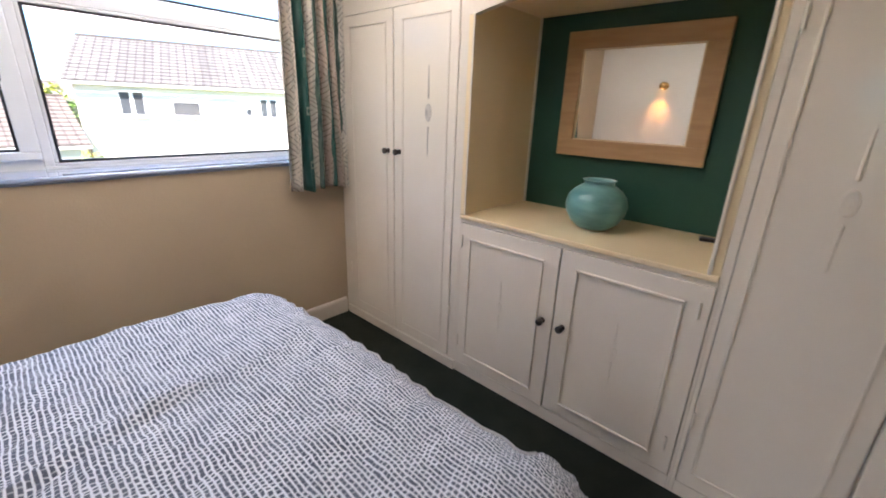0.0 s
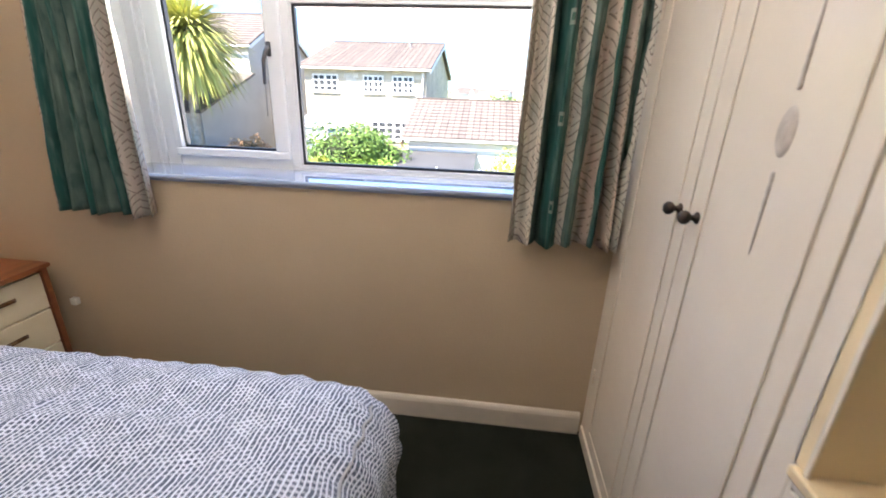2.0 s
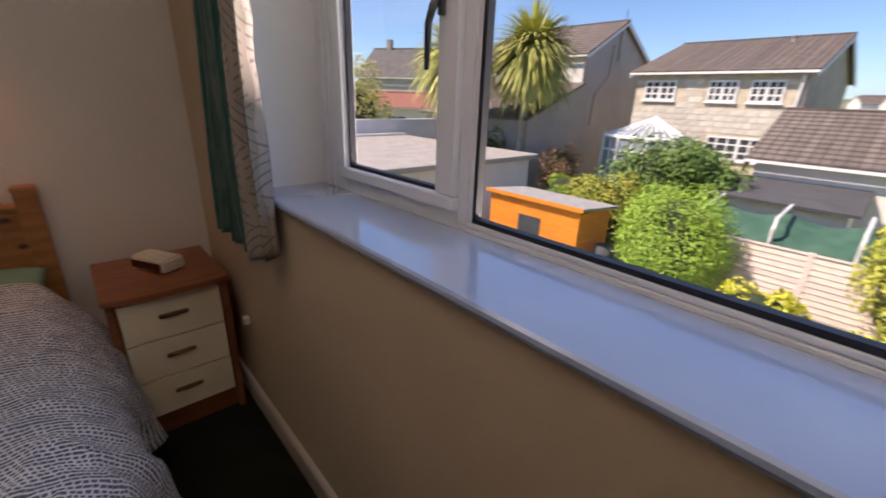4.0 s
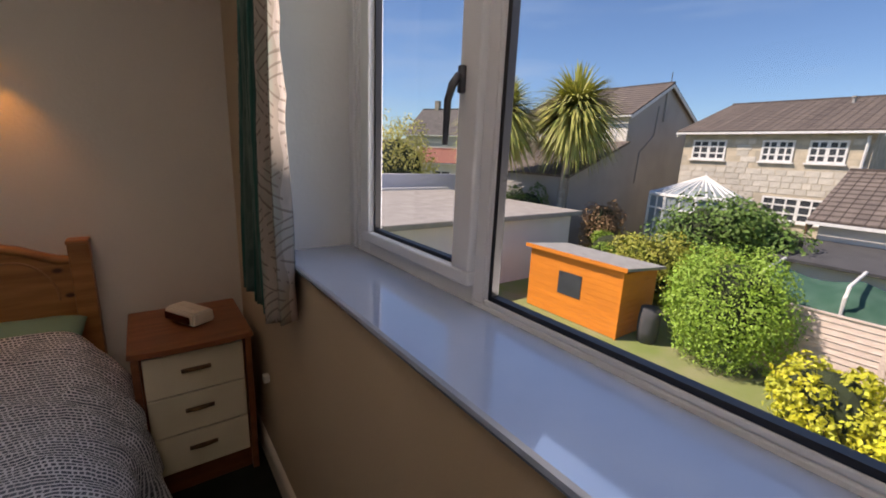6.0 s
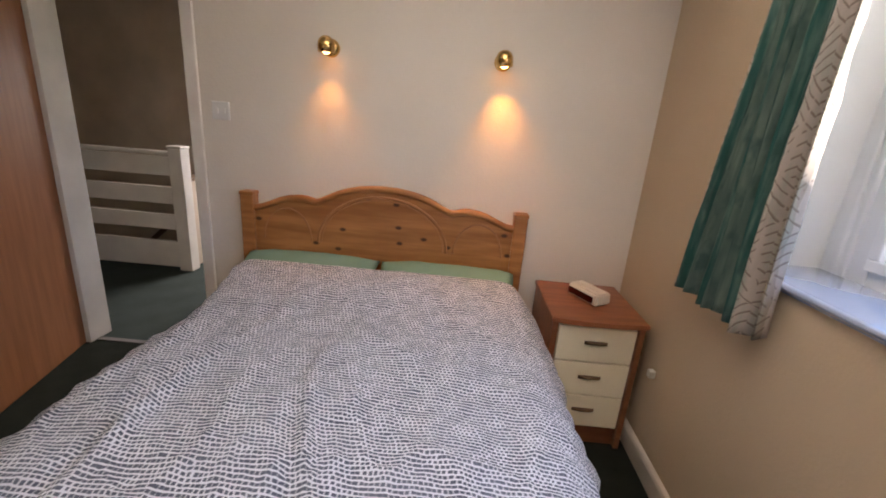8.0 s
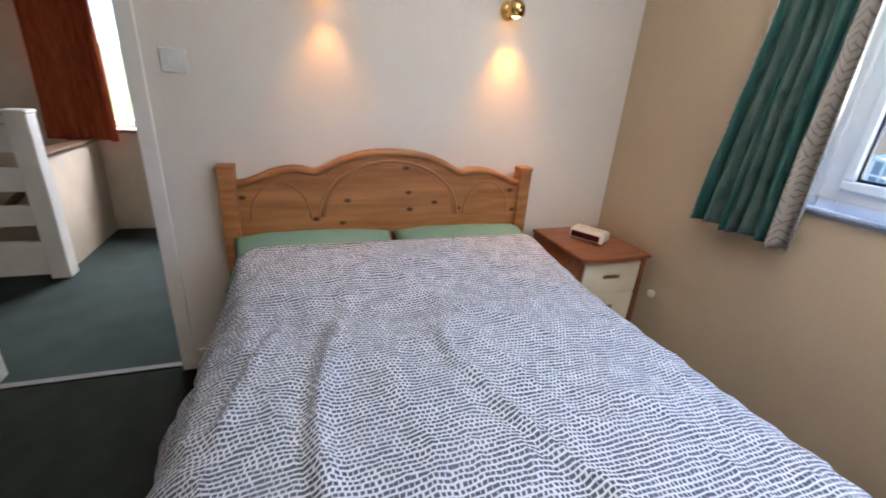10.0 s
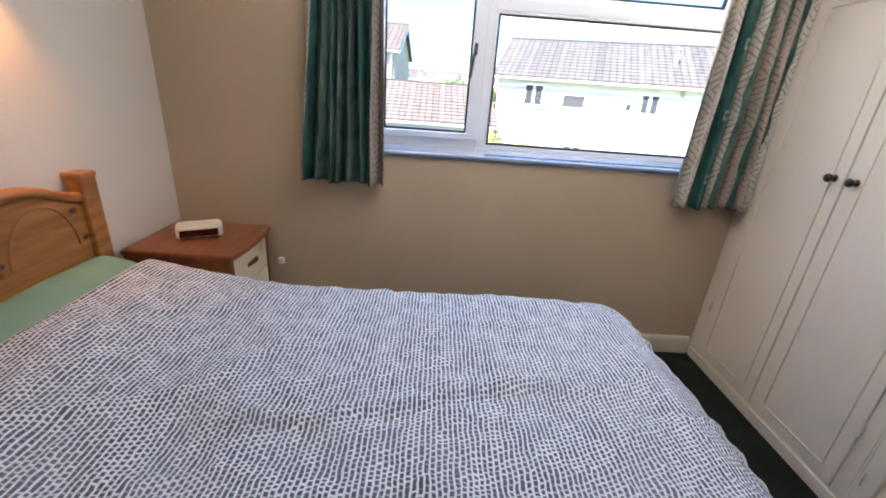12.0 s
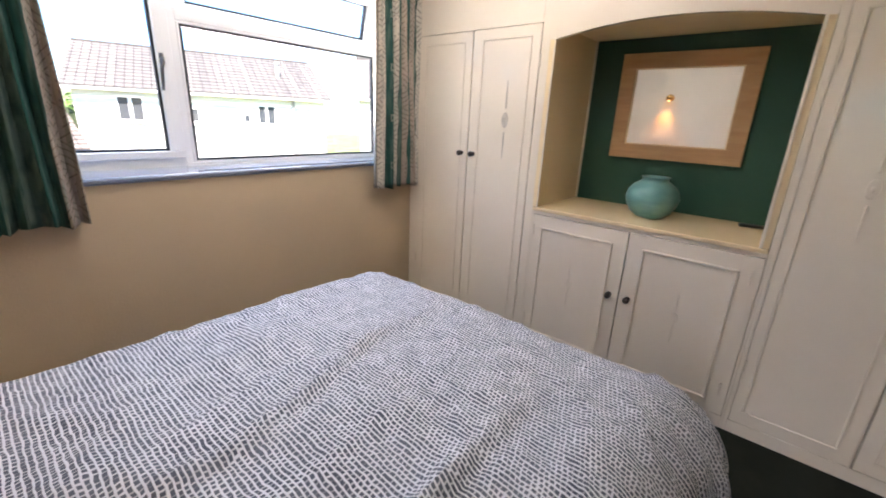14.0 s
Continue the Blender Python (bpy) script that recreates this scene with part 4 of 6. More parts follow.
def duvet():
    bm = bmesh.new()
    uvl = bm.loops.layers.uv.new("UVMap")
    x_in0, x_in1, y0, y_in1 = -2.100, -0.90, -0.590, 1.105
    drop = 0.52
    step = 0.0175
    us = np.arange(x_in0 - drop, x_in1 + drop + 1e-6, step)
    vs = np.arange(y0, y_in1 + drop + 1e-6, step)
    R = 0.20
    grid = []
    for v in vs:
        row = []
        for u in us:
            edge = x_in1 - 0.045 + 0.075 * (v - y0) / 1.6      # the cover lies a little askew
            du = (u - edge) if u > edge else (u - x_in0 if u < x_in0 else 0.0)
            dv = max(v - y_in1, 0.0)
            d = math.hypot(du, dv)
            # the near side swells out a little towards the foot
            Rr = R + (0.05 * (v - y0) / 1.6 if du > 0 else 0.0)
            if d > 1e-6:
                nx, ny = du / d, dv / d
                th = min(d / Rr, math.pi / 2)
                h = Rr * math.sin(th)
                dz = -Rr * (1 - math.cos(th)) - max(0.0, d - Rr * math.pi / 2)
                over = max(0.0, d - Rr * 0.9)
                along = math.atan2(ny, nx) * 0.9 + (v if abs(du) > dv else u) * 1.0
                ripple = over * (0.13 * math.sin(13 * along + 1.3 * math.sin(4 * along)) + 0.05 * math.sin(31 * along))
                h += ripple + 0.05 * over
                h += 0.006 * min(1.0, d / 0.12) * math.sin(62 * (u if dv > abs(du) else v) + 3 * math.sin(9 * u))
            else:
                nx = ny = h = dz = 0.0
            x = min(max(u, x_in0), edge) + nx * h
            y = min(v, y_in1) + ny * h
            hs = min(1.0, max(0.0, (-0.10 - v) / 0.42))
            hump = 0.074 * hs * hs * (3 - 2 * hs) * (1 - min(1, abs(u - XC) / 0.80) ** 6)
            cx = max(0.0, 1 - ((u - XC) / 0.80) ** 2)
            cy = max(0.0, 1 - max(0.0, (v - 0.2) / 1.1) ** 2)
            z = 0.606 + 0.030 * cx * cy + hump + dz
            # loose rumples and a few long creases running down the bed
            p = Vector((u * 2.1, v * 2.1, 0.3))
            z += (0.020 * noise.noise(p) + 0.014 * noise.noise(p * 2.7) + 0.004 * noise.noise(p * 7.0)) * (1.0 if d < 0.05 else 0.7) * (0.35 + 0.65 * min(1.0, max(0.0, (v + 0.50) / 0.25)))
            for cxp, slope, y_a, y_b, amp, wd in ((-1.16, 0.10, -0.35, 0.85, 0.020, 0.022), (-1.42, -0.22, -0.1, 0.95, 0.016, 0.020), (-0.98, 0.16, -0.30, 0.45, 0.014, 0.018), (-1.62, 0.05, 0.3, 1.0, 0.010, 0.020)):
                if y_a < v < y_b:
                    fall = math.sin(math.pi * (v - y_a) / (y_b - y_a))
                    q = (u - (cxp + slope * (v - y_a) + 0.03 * math.sin(6 * v))) / wd
                    z += amp * fall * (math.exp(-q * q) - 0.7 * math.exp(-(q - 1.9) ** 2))
            # fine crumples, long ones down the bed and short ones across it
            r1 = 1 - min(1.0, 3.2 * abs(noise.noise(Vector((u * 5.5 + 1.2 * v, v * 1.9 - 0.6 * u, 4.1)))))
            r2 = 1 - min(1.0, 3.4 * abs(noise.noise(Vector((u * 4.0, v * 7.5 + 2.0 * u, 9.7)))))
            patch = 0.5 + 0.5 * noise.noise(Vector((u * 1.7, v * 1.7, 2.2)))
            z += 0.018 * r1 ** 3 * patch + 0.013 * r2 ** 3 * (1 - patch)
            # the head end lies smoothly over the pillows
            wp = min(1.0, max(0.0, (-0.36 - v) / 0.14)) * (1 - min(1.0, abs(u - XC) / 0.74) ** 8)
            wp = wp * wp * (3 - 2 * wp)
            z = max(z, wp * (0.722 - 0.268 * (v + 0.622)) + (1 - wp) * z)
            if v < -0.48:
                q = (v + 0.55) / 0.030
                z += 0.006 * math.sin(u * 17 + 2 * math.sin(u * 5)) * math.exp(-q * q)
            row.append(bm.verts.new((x, y, max(z, 0.16 + 0.02 * math.sin(7 * u + 5 * v)))))
        grid.append(row)
    for j in range(len(vs) - 1):
        for i in range(len(us) - 1):
            f = bm.faces.new((grid[j][i], grid[j][i + 1], grid[j + 1][i + 1], grid[j + 1][i]))
            for lp, (a, c) in zip(f.loops, ((i, j), (i + 1, j), (i + 1, j + 1), (i, j + 1))):
                lp[uvl].uv = (us[a], vs[c])
    bmesh.ops.recalc_face_normals(bm, faces=bm.faces)
    js = int(round((y_in1 + 0.15 - y0) / step))
    welt = [grid[js][i].co + Vector((0, 0.002, 0.002)) for i in range(len(us)) if x_in0 - 0.06 < us[i] < x_in1 + 0.06]
    ob = solid("duvet", bm, M_DUVET, "rumpled white duvet with rows of dark dashes, spread over the bed", "duvet", smooth=True)
    md = ob.modifiers.new("thickness", "SOLIDIFY")
    md.thickness, md.offset = 0.03, -1.0
    sb = bmesh.new()
    tube(sb, welt, 0.0045, 6)
    part("seam", sb, M_SHEET, ob, "white sewn seam along the foot end", True)
    return ob


duvet()

# ---------------------------------------------------------------- bedside
TX0, TX1, TY0, TY1, TZ = -2.700, -2.285, -0.828, -0.368, 0.650
cab = thing("bedside_cabinet", "reddish wood bedside cabinet with three cream drawers", "bedside cabinet")
part("side", B((TX0 + 0.008, TX0 + 0.032, TY0, TY1 - 0.02, 0.0, TZ - 0.022), bevel=0.002), M_MAHOG, cab)
part("side", B((TX1 - 0.032, TX1 - 0.008, TY0, TY1 - 0.02, 0.0, TZ - 0.022), bevel=0.002), M_MAHOG, cab)
part("back", B((TX0 + 0.032, TX1 - 0.032, TY0, TY0 + 0.01, 0.0, TZ - 0.022)), M_MAHOG, cab)
part("carcass", B((TX0 + 0.032, TX1 - 0.032, TY0 + 0.01, TY1 - 0.045, 0.07, TZ - 0.022)), M_MAHOG, cab)
part("plinth", B((TX0 + 0.032, TX1 - 0.032, TY1 - 0.06, TY1 - 0.05, 0.0, 0.075)), M_MAHOG, cab)
bm = bmesh.new()
pts = [(TX0, TY0), (TX1, TY0), (TX1, TY1 - 0.008)] + [(TX1 - (TX1 - TX0) * k / 12, TY1 - 0.008 + 0.018 * math.sin(math.pi * k / 12)) for k in range(1, 12)] + [(TX0, TY1 - 0.008)]
va = [bm.verts.new((x, y, TZ - 0.022)) for x, y in pts]
vb = [bm.verts.new((x, y, TZ)) for x, y in pts]
bm.faces.new(va[::-1])
bm.faces.new(vb)
for i in range(len(pts)):
    j = (i + 1) % len(pts)
    bm.faces.new((va[i], va[j], vb[j], vb[i]))
bmesh.ops.bevel(bm, geom=[e for e in bm.edges if abs(e.verts[0].co.z - e.verts[1].co.z) < 1e-5], offset=0.004, segments=2, affect="EDGES")
part("top", bm, M_MAHOG, cab, "slightly bowed wooden top")
M_PULL = mat("antique_brass_pull", (0.22, 0.13, 0.06), 0.4, (0.12, 0.07, 0.035), 30, metal=0.8)
for z0, z1 in ((0.446, 0.612), (0.276, 0.440), (0.108, 0.270)):
    bm = bmesh.new()
    box(bm, -2.660, -2.325, TY1 - 0.045, TY1 - 0.022, z0, z1, 0.004)
    dr = part("drawer_front", bm, M_DRAWER, cab, "cream drawer front")
    bm = bmesh.new()
    zc = (z0 + z1) / 2 + 0.01
    tube(bm, [(-2.492 + 0.042 * math.cos(math.pi * k / 10), TY1 - 0.022 + 0.020 * math.sin(math.pi * k / 10), zc + 0.006 * math.sin(math.pi * k / 10)) for k in range(11)], 0.0055, 8)
    box(bm, -2.542, -2.442, TY1 - 0.022, TY1 - 0.018, zc - 0.009, zc + 0.009, 0.002)
    part("pull", bm, M_PULL, dr, "dark brass drawer pull", True)

clk = thing("clock_radio", "small cream clock radio with a dark display, on the bedside cabinet", "clock radio", pose(-2.500, -0.616, TZ, 0, 0, math.degrees(math.atan2(0.87, -0.49))))
bm = bmesh.new()
prism(bm, [(-0.092, 0.006), (0.092, 0.006), (0.092, 0.062), (-0.092, 0.062)], -0.05, 0.052)
for v in bm.verts:
    if v.co.z > 0.05:
        v.co.y *= 0.86
bmesh.ops.bevel(bm, geom=list(bm.edges), offset=0.008, segments=3, affect="EDGES")
body = part("case", bm, M_CLOCK, clk)
part("display", B((-0.080, 0.072, -0.0530, -0.0470, 0.014, 0.046), bevel=0.002), M_DISPLAY, clk, "dark red display window")
for k in range(5):
    part("key", B((-0.05 + 0.024 * k, -0.034 + 0.024 * k, -0.012, 0.0, 0.061, 0.065), bevel=0.001), M_CLOCK, clk)
for fx in (-0.07, 0.07):
    part("foot", B((fx - 0.01, fx + 0.01, -0.03, 0.03, 0.0, 0.007), bevel=0.001), M_GASKET, clk)

# ---------------------------------------------------------------- wall lamps and switch
M_BULB = bpy.data.materials.new("lit_bulb")
M_BULB.use_nodes = True
_b = M_BULB.node_tree.nodes["Principled BSDF"]
_b.inputs["Emission Color"].default_value = (1.0, 0.50, 0.15, 1)
_b.inputs["Emission Strength"].default_value = 4.0


def wall_lamp(x, z, aim, watts):
    lamp = thing("wall_lamp", "polished brass eyeball spotlight, lit, on the wall above the bed", "wall lamp", pose(x, YH, z), group="spotlights above the bed")
    bm = bmesh.new()
    lathe(bm, [(0.0, 0.026), (0.020, 0.025), (0.034, 0.018), (0.040, 0.008), (0.041, 0.0)], Matrix.Rotation(radians(-90), 4, "X") @ Matrix.Translation((0, 0, 0)), 28)
    part("rose", bm, M_BRASS, lamp, smooth=True)
    bm = bmesh.new()
    tube(bm, [(0, 0.02, 0.0), (0, 0.038, 0.010), (0, 0.055, 0.022)], 0.007, 10)
    part("arm", bm, M_BRASS, lamp, smooth=True)
    tilt = Matrix.Translation((0, 0.078, 0.0)) @ Matrix.Rotation(radians(-4), 4, "X") @ Matrix.Rotation(radians(aim), 4, "Y")
    bm = bmesh.new()
    lathe(bm, [(0.0, 0.040), (0.016, 0.038), (0.030, 0.027), (0.037, 0.012), (0.039, -0.004), (0.038, -0.030), (0.035, -0.030), (0.034, -0.006), (0.030, 0.010), (0.0, 0.012)], tilt, 28)
    part("head", bm, M_BRASS, lamp, smooth=True)
    bm = bmesh.new()
    ball(bm, 0.022, tilt @ Matrix.Translation((0, 0, -0.016)), 14, 9)
    part("bulb", bm, M_BULB, lamp, "glowing warm bulb", True)
    l = bpy.data.lights.new("spot_beam", "SPOT")
    l.energy, l.color, l.spot_size, l.spot_blend, l.shadow_soft_size = watts, (1.0, 0.40, 0.070), radians(84), 1.0, 0.014
    s = new("spot_beam", l)
    s.matrix_world = Matrix.Translation((x, YH, z)) @ look(tilt @ Vector((0, 0.004, -0.036)), tilt @ Vector((0.0, 0.018, -0.30)))


wall_lamp(-1.185, 1.700, 0, 3.2)
wall_lamp(-1.992, 1.695, 5, 6.4)
sw = thing("light_switch", "white double light switch plate by the doorway", "light switch", pose(-0.633, YH, 1.38))
part("plate", B((-0.044, 0.044, 0.0, 0.010, -0.043, 0.043), bevel=0.003), M_SWITCH, sw)
for sx in (-0.018, 0.018):
    part("rocker", B((sx - 0.007, sx + 0.007, 0.009, 0.014, -0.012, 0.012), bevel=0.001), M_SWITCH, sw)
plug = thing("wall_plug", "small white plug in the wall beside the bedside cabinet", "plug", pose(XW, -0.345, 0.444))
part("body", B((0.0, 0.026, -0.015, 0.015, -0.018, 0.016), bevel=0.005), M_CLOCK, plug)

# ---------------------------------------------------------------- landing beyond the doorway
LY, LX, RY = -3.05, 0.48, -2.10
solid("landing_floor", B((-1.6, LX, LY, YH - 0.04, -0.20, 0.0), (LX, 2.4, RY - 0.03, YH - 0.12, -0.20, 0.0)), M_CARPET2, "grey-green fitted landing carpet", "carpet", "structure")
LW0, LW1, LZ0, LZ1 = -0.55, 0.62, 0.86, 1.95
solid("wall_landing", B((-1.75, LW0, LY - 0.25, LY, -2.6, ZC), (LW1, 2.55, LY - 0.25, LY, -2.6, ZC), (LW0, LW1, LY - 0.25, LY, -2.6, LZ0), (LW0, LW1, LY - 0.25, LY, LZ1, ZC),
                         (2.4, 2.55, LY, YH, -2.6, ZC), (-1.75, -1.6, LY, YH - 0.12, -0.2, ZC), (XE + 0.15, 2.4, YH - 0.12, YH, -0.2, ZC), (LX, 2.4, -2.08, -2.05, -2.6, -0.2)),
      M_LANDWALL, "beige painted stairwell wall", "wall", "structure")
solid("knee_wall", B((LX, LX + 0.10, LY, RY - 0.08, -0.2, 0.765)), M_LANDWALL, "low beige wall beside the stairs", "wall", "structure")
solid("knee_wall_cap", B((LX - 0.015, LX + 0.115, LY, RY - 0.06, 0.765, 0.79), bevel=0.004), M_CAP, "brown wooden cap on the low wall", "trim", "structure")
solid("ceiling_landing", B((-1.75, 2.55, LY - 0.25, YH - 0.12, ZC, ZC + 0.15)), M_CEIL, "white landing ceiling", "ceiling", "structure")
solid("stairwell_floor", B((LX, 2.4, LY, RY, -2.7, -2.6)), M_CARPET2, "carpeted floor of the stairwell", "carpet", "structure")
lw = thing("window_2", "white landing window over the stairs", "window", kind="structure")
part("window_frame", B((LW0, LW0 + 0.06, LY - 0.16, LY - 0.10, LZ0, LZ1), (LW1 - 0.06, LW1, LY - 0.16, LY - 0.10, LZ0, LZ1), (LW0 + 0.06, LW1 - 0.06, LY - 0.16, LY - 0.10, LZ0, LZ0 + 0.06), (LW0 + 0.06, LW1 - 0.06, LY - 0.16, LY - 0.10, LZ1 - 0.06, LZ1), bevel=0.004), M_UPVC, lw)
pn = part("pane", B((LW0 + 0.06, LW1 - 0.06, LY - 0.135, LY - 0.129, LZ0 + 0.06, LZ1 - 0.06)), M_GLASS, lw)
pn.visible_shadow = False
part("window_sill", B((LW0 - 0.04, LW1 + 0.04, LY - 0.10, LY + 0.05, LZ0 - 0.03, LZ0 - 0.002), bevel=0.006), M_CAP, lw, "brown wooden sill")
drape("landing_curtain", 0.30, 0.76, 0.775, 2.10, LY + 0.075, 6.0, 0.026, 21, M_ORANGE, "rust orange curtain at the landing window", axis="x", gather=0.95)

bal = thing("banister", "white painted board banister with a square newel post", "banister")
part("newel_post", B((0.425, 0.535, RY - 0.055, RY + 0.055, 0.0, 1.045), bevel=0.006), M_RAILPAINT, bal)
part("newel_cap", B((0.418, 0.542, RY - 0.062, RY + 0.062, 1.045, 1.068), bevel=0.008), M_RAILPAINT, bal)
for z0, z1 in ((0.015, 0.25), (0.354, 0.489), (0.578, 0.724), (0.818, 0.975)):
    part("board", B((0.535, 2.39, RY - 0.012, RY + 0.012, z0, z1), bevel=0.003), M_RAILPAINT, bal)
part("handrail", B((0.535, 2.39, RY - 0.035, RY + 0.035, 0.985, 1.018), bevel=0.008), M_RAILPAINT, bal)
stair = thing("stair_flight", "carpeted stairs going down beside a sloping white string", "stairs", kind="structure")
for k in range(9):
    part("step", B((0.52 + 0.21 * k, 0.75 + 0.21 * k, LY + 0.02, RY - 0.06, -0.2 - 0.19 * (k + 1), -0.19 * (k + 1)), bevel=0.008), M_CARPET2, stair)
bm = bmesh.new()
tube(bm, [(0.55, LY + 0.09, 0.78), (2.3, LY + 0.09, -0.80)], 0.028, 10)
part("wall_handrail", bm, M_CAP, stair, "sloping brown handrail")

# ---------------------------------------------------------------- outdoors
GZ = -2.8
M_LAWN = mat("rough_lawn", (0.17, 0.23, 0.055), 0.95, (0.26, 0.26, 0.13), 0.9, 0.8, 12, spec=0.1, detail=8)
M_STONE = mat("weathered_stone", (0.36, 0.31, 0.24), 0.9, (0.26, 0.23, 0.18), 2.5, 0.4, 9)
M_RENDERW = mat("white_render", (0.72, 0.69, 0.63), 0.85, (0.66, 0.63, 0.57), 1.2, 0.2, 20)
M_RENDERG = mat("grey_render", (0.42, 0.395, 0.365), 0.9, (0.36, 0.34, 0.315), 0.7, 0.2, 16, detail=7)
# shaded render with the bluish skylight mixed into its colour
M_RENDERL = mat("skylit_grey_render", (0.70, 0.70, 0.76), 0.85, (0.63, 0.63, 0.69), 1.0, 0.2, 16)
M_CHIPS = mat("felt_and_chippings", (0.36, 0.33, 0.30), 0.95, (0.28, 0.255, 0.23), 2.2, 0.6, 30)
M_SHED = mat("orange_stained_boards", (0.70, 0.225, 0.020), 0.6, (0.60, 0.18, 0.016), 3, 0.1, 30, stretch=(1, 1, 8), vary=0.10)
M_FELT = mat("grey_roof_felt", (0.34, 0.33, 0.31), 0.9, (0.27, 0.262, 0.247), 4, 0.4, 60)
M_DARKWIN = mat("dark_window_glass", (0.060, 0.066, 0.075), 0.10, (0.045, 0.05, 0.058), 3, spec=0.25)
M_FENCE = mat("faded_fence_boards", (0.64, 0.54, 0.48), 0.85, (0.55, 0.44, 0.38), 5, 0.2, 30, stretch=(1, 1, 6), vary=0.16)
M_BARK = mat("grey_brown_bark", (0.20, 0.16, 0.12), 0.95, (0.12, 0.09, 0.07), 6, 0.8, 24)
M_PALMBARK = mat("pale_palm_bark", (0.40, 0.35, 0.29), 0.95, (0.28, 0.24, 0.20), 7, 0.8, 30)
M_NET = mat("green_garden_netting", (0.025, 0.085, 0.055), 0.9, (0.05, 0.12, 0.085), 3)
M_BLACKROOF = mat("dark_felt_roof", (0.075, 0.075, 0.078), 0.85, (0.055, 0.055, 0.058), 3, 0.3, 40)
M_FAR = mat("far_hillside", (0.15, 0.17, 0.10), 0.95, (0.24, 0.23, 0.17), 0.03, spec=0.05, detail=9)
M_FASCIA = mat("white_fascia_paint", (0.78, 0.77, 0.74), 0.5)
M_STONEP = mat("mixed_wall_stone", (0.58, 0.535, 0.455), 0.9, (0.47, 0.435, 0.37), 3.0, 0.5, 14, vary=0.24)
M_PINKR = mat("red_brick_wall", (0.32, 0.13, 0.09), 0.9, (0.26, 0.10, 0.07), 6, 0.3, 20)


def tile_roof(name, c1, c2, row):
    m = mat(name, c1, 0.85, c2, 3.0, 0.2, 14, spec=0.25)
    nt = m.node_tree
    b = nt.nodes["Principled BSDF"]
    src = b.inputs["Base Color"].links[0].from_socket
    uv = nt.nodes.new("ShaderNodeUVMap")
    uv.uv_map = "UVMap"
    br = nt.nodes.new("ShaderNodeTexBrick")
    br.inputs["Color1"].default_value, br.inputs["Color2"].default_value, br.inputs["Mortar"].default_value = (1, 1, 1, 1), (0.72, 0.72, 0.74, 1), (0.35, 0.34, 0.34, 1)
    br.inputs["Scale"].default_value = 1.0
    br.inputs["Brick Width"].default_value, br.inputs["Row Height"].default_value, br.inputs["Mortar Size"].default_value = row * 0.9, row, row * 0.07
    nt.links.new(uv.outputs[0], br.inputs["Vector"])
    mx = nt.nodes.new("ShaderNodeMix")
    mx.data_type, mx.blend_type = "RGBA", "MULTIPLY"
    mx.inputs["Factor"].default_value = 1.0
    nt.links.new(src, mx.inputs["A"])
    nt.links.new(br.outputs["Color"], mx.inputs["B"])
    nt.links.new(mx.outputs["Result"], b.inputs["Base Color"])
    return m


M_ROOFB = tile_roof("brown_roof_tiles", (0.215, 0.176, 0.152), (0.165, 0.136, 0.119), 0.30)
M_ROOFG = tile_roof("buff_roof_tiles", (0.175, 0.158, 0.145), (0.14, 0.127, 0.117), 0.30)


def stone_wall():
    m = tile_roof("coursed_stone", (0.52, 0.46, 0.37), (0.43, 0.38, 0.30), 0.24)
    nt = m.node_tree
    for n in nt.nodes:
        if n.bl_idname == "ShaderNodeTexBrick":
            n.inputs["Brick Width"].default_value, n.inputs["Mortar Size"].default_value = 0.46, 0.014
            n.inputs["Color1"].default_value, n.inputs["Color2"].default_value, n.inputs["Mortar"].default_value = (1.2, 1.16, 1.08, 1), (0.85, 0.86, 0.86, 1), (1.0, 0.98, 0.94, 1)
    return m


M_COURSED = stone_wall()

bm = bmesh.new()
rings = [2.0, 8, 16, 30, 55, 90, 140, 200, 280, 380, 520, 800, 1500, 3000]
vr = []
for r in rings:
    row = []
    for k in range(96):
        a = 2 * math.pi * k / 96
        x, y = -2.4 + r * math.cos(a), 1.3 + r * math.sin(a)
        rise = min(1.0, max(0.0, (r - 90) / 300))
        hgt = GZ + rise * (13 + 9 * noise.noise(Vector((x * 0.006, y * 0.006, 2)))) - (14 if r > 900 else 0)
        row.append(bm.verts.new((x, y, hgt)))
    vr.append(row)
for a, c in zip(vr, vr[1:]):
    for k in range(96):
        bm.faces.new((a[k], a[(k + 1) % 96], c[(k + 1) % 96], c[k]))
bm.faces.new(vr[0][::-1])
g = solid("ground", bm, M_LAWN, "rough sunlit garden grass running out to low hills", "ground", "structure", True)
g.data.materials.append(M_FAR)
for p in g.data.polygons:
    if (Vector((p.center[0] + 2.4, p.center[1] - 1.3))).length > 80:
        p.material_index = 1


def plane_uv(bm, quad, uvl, flip=False):
    vs = [bm.verts.new(q) for q in quad]
    f = bm.faces.new(vs)
    o = Vector(quad[0])
    ex = (Vector(quad[1]) - o).normalized()
    n = ex.cross(Vector(quad[-1]) - o).normalized()
    ey = n.cross(ex)
    for lp in f.loops:
        d = lp.vert.co - o
        lp[uvl].uv = (d.dot(ex), d.dot(ey))
    return f


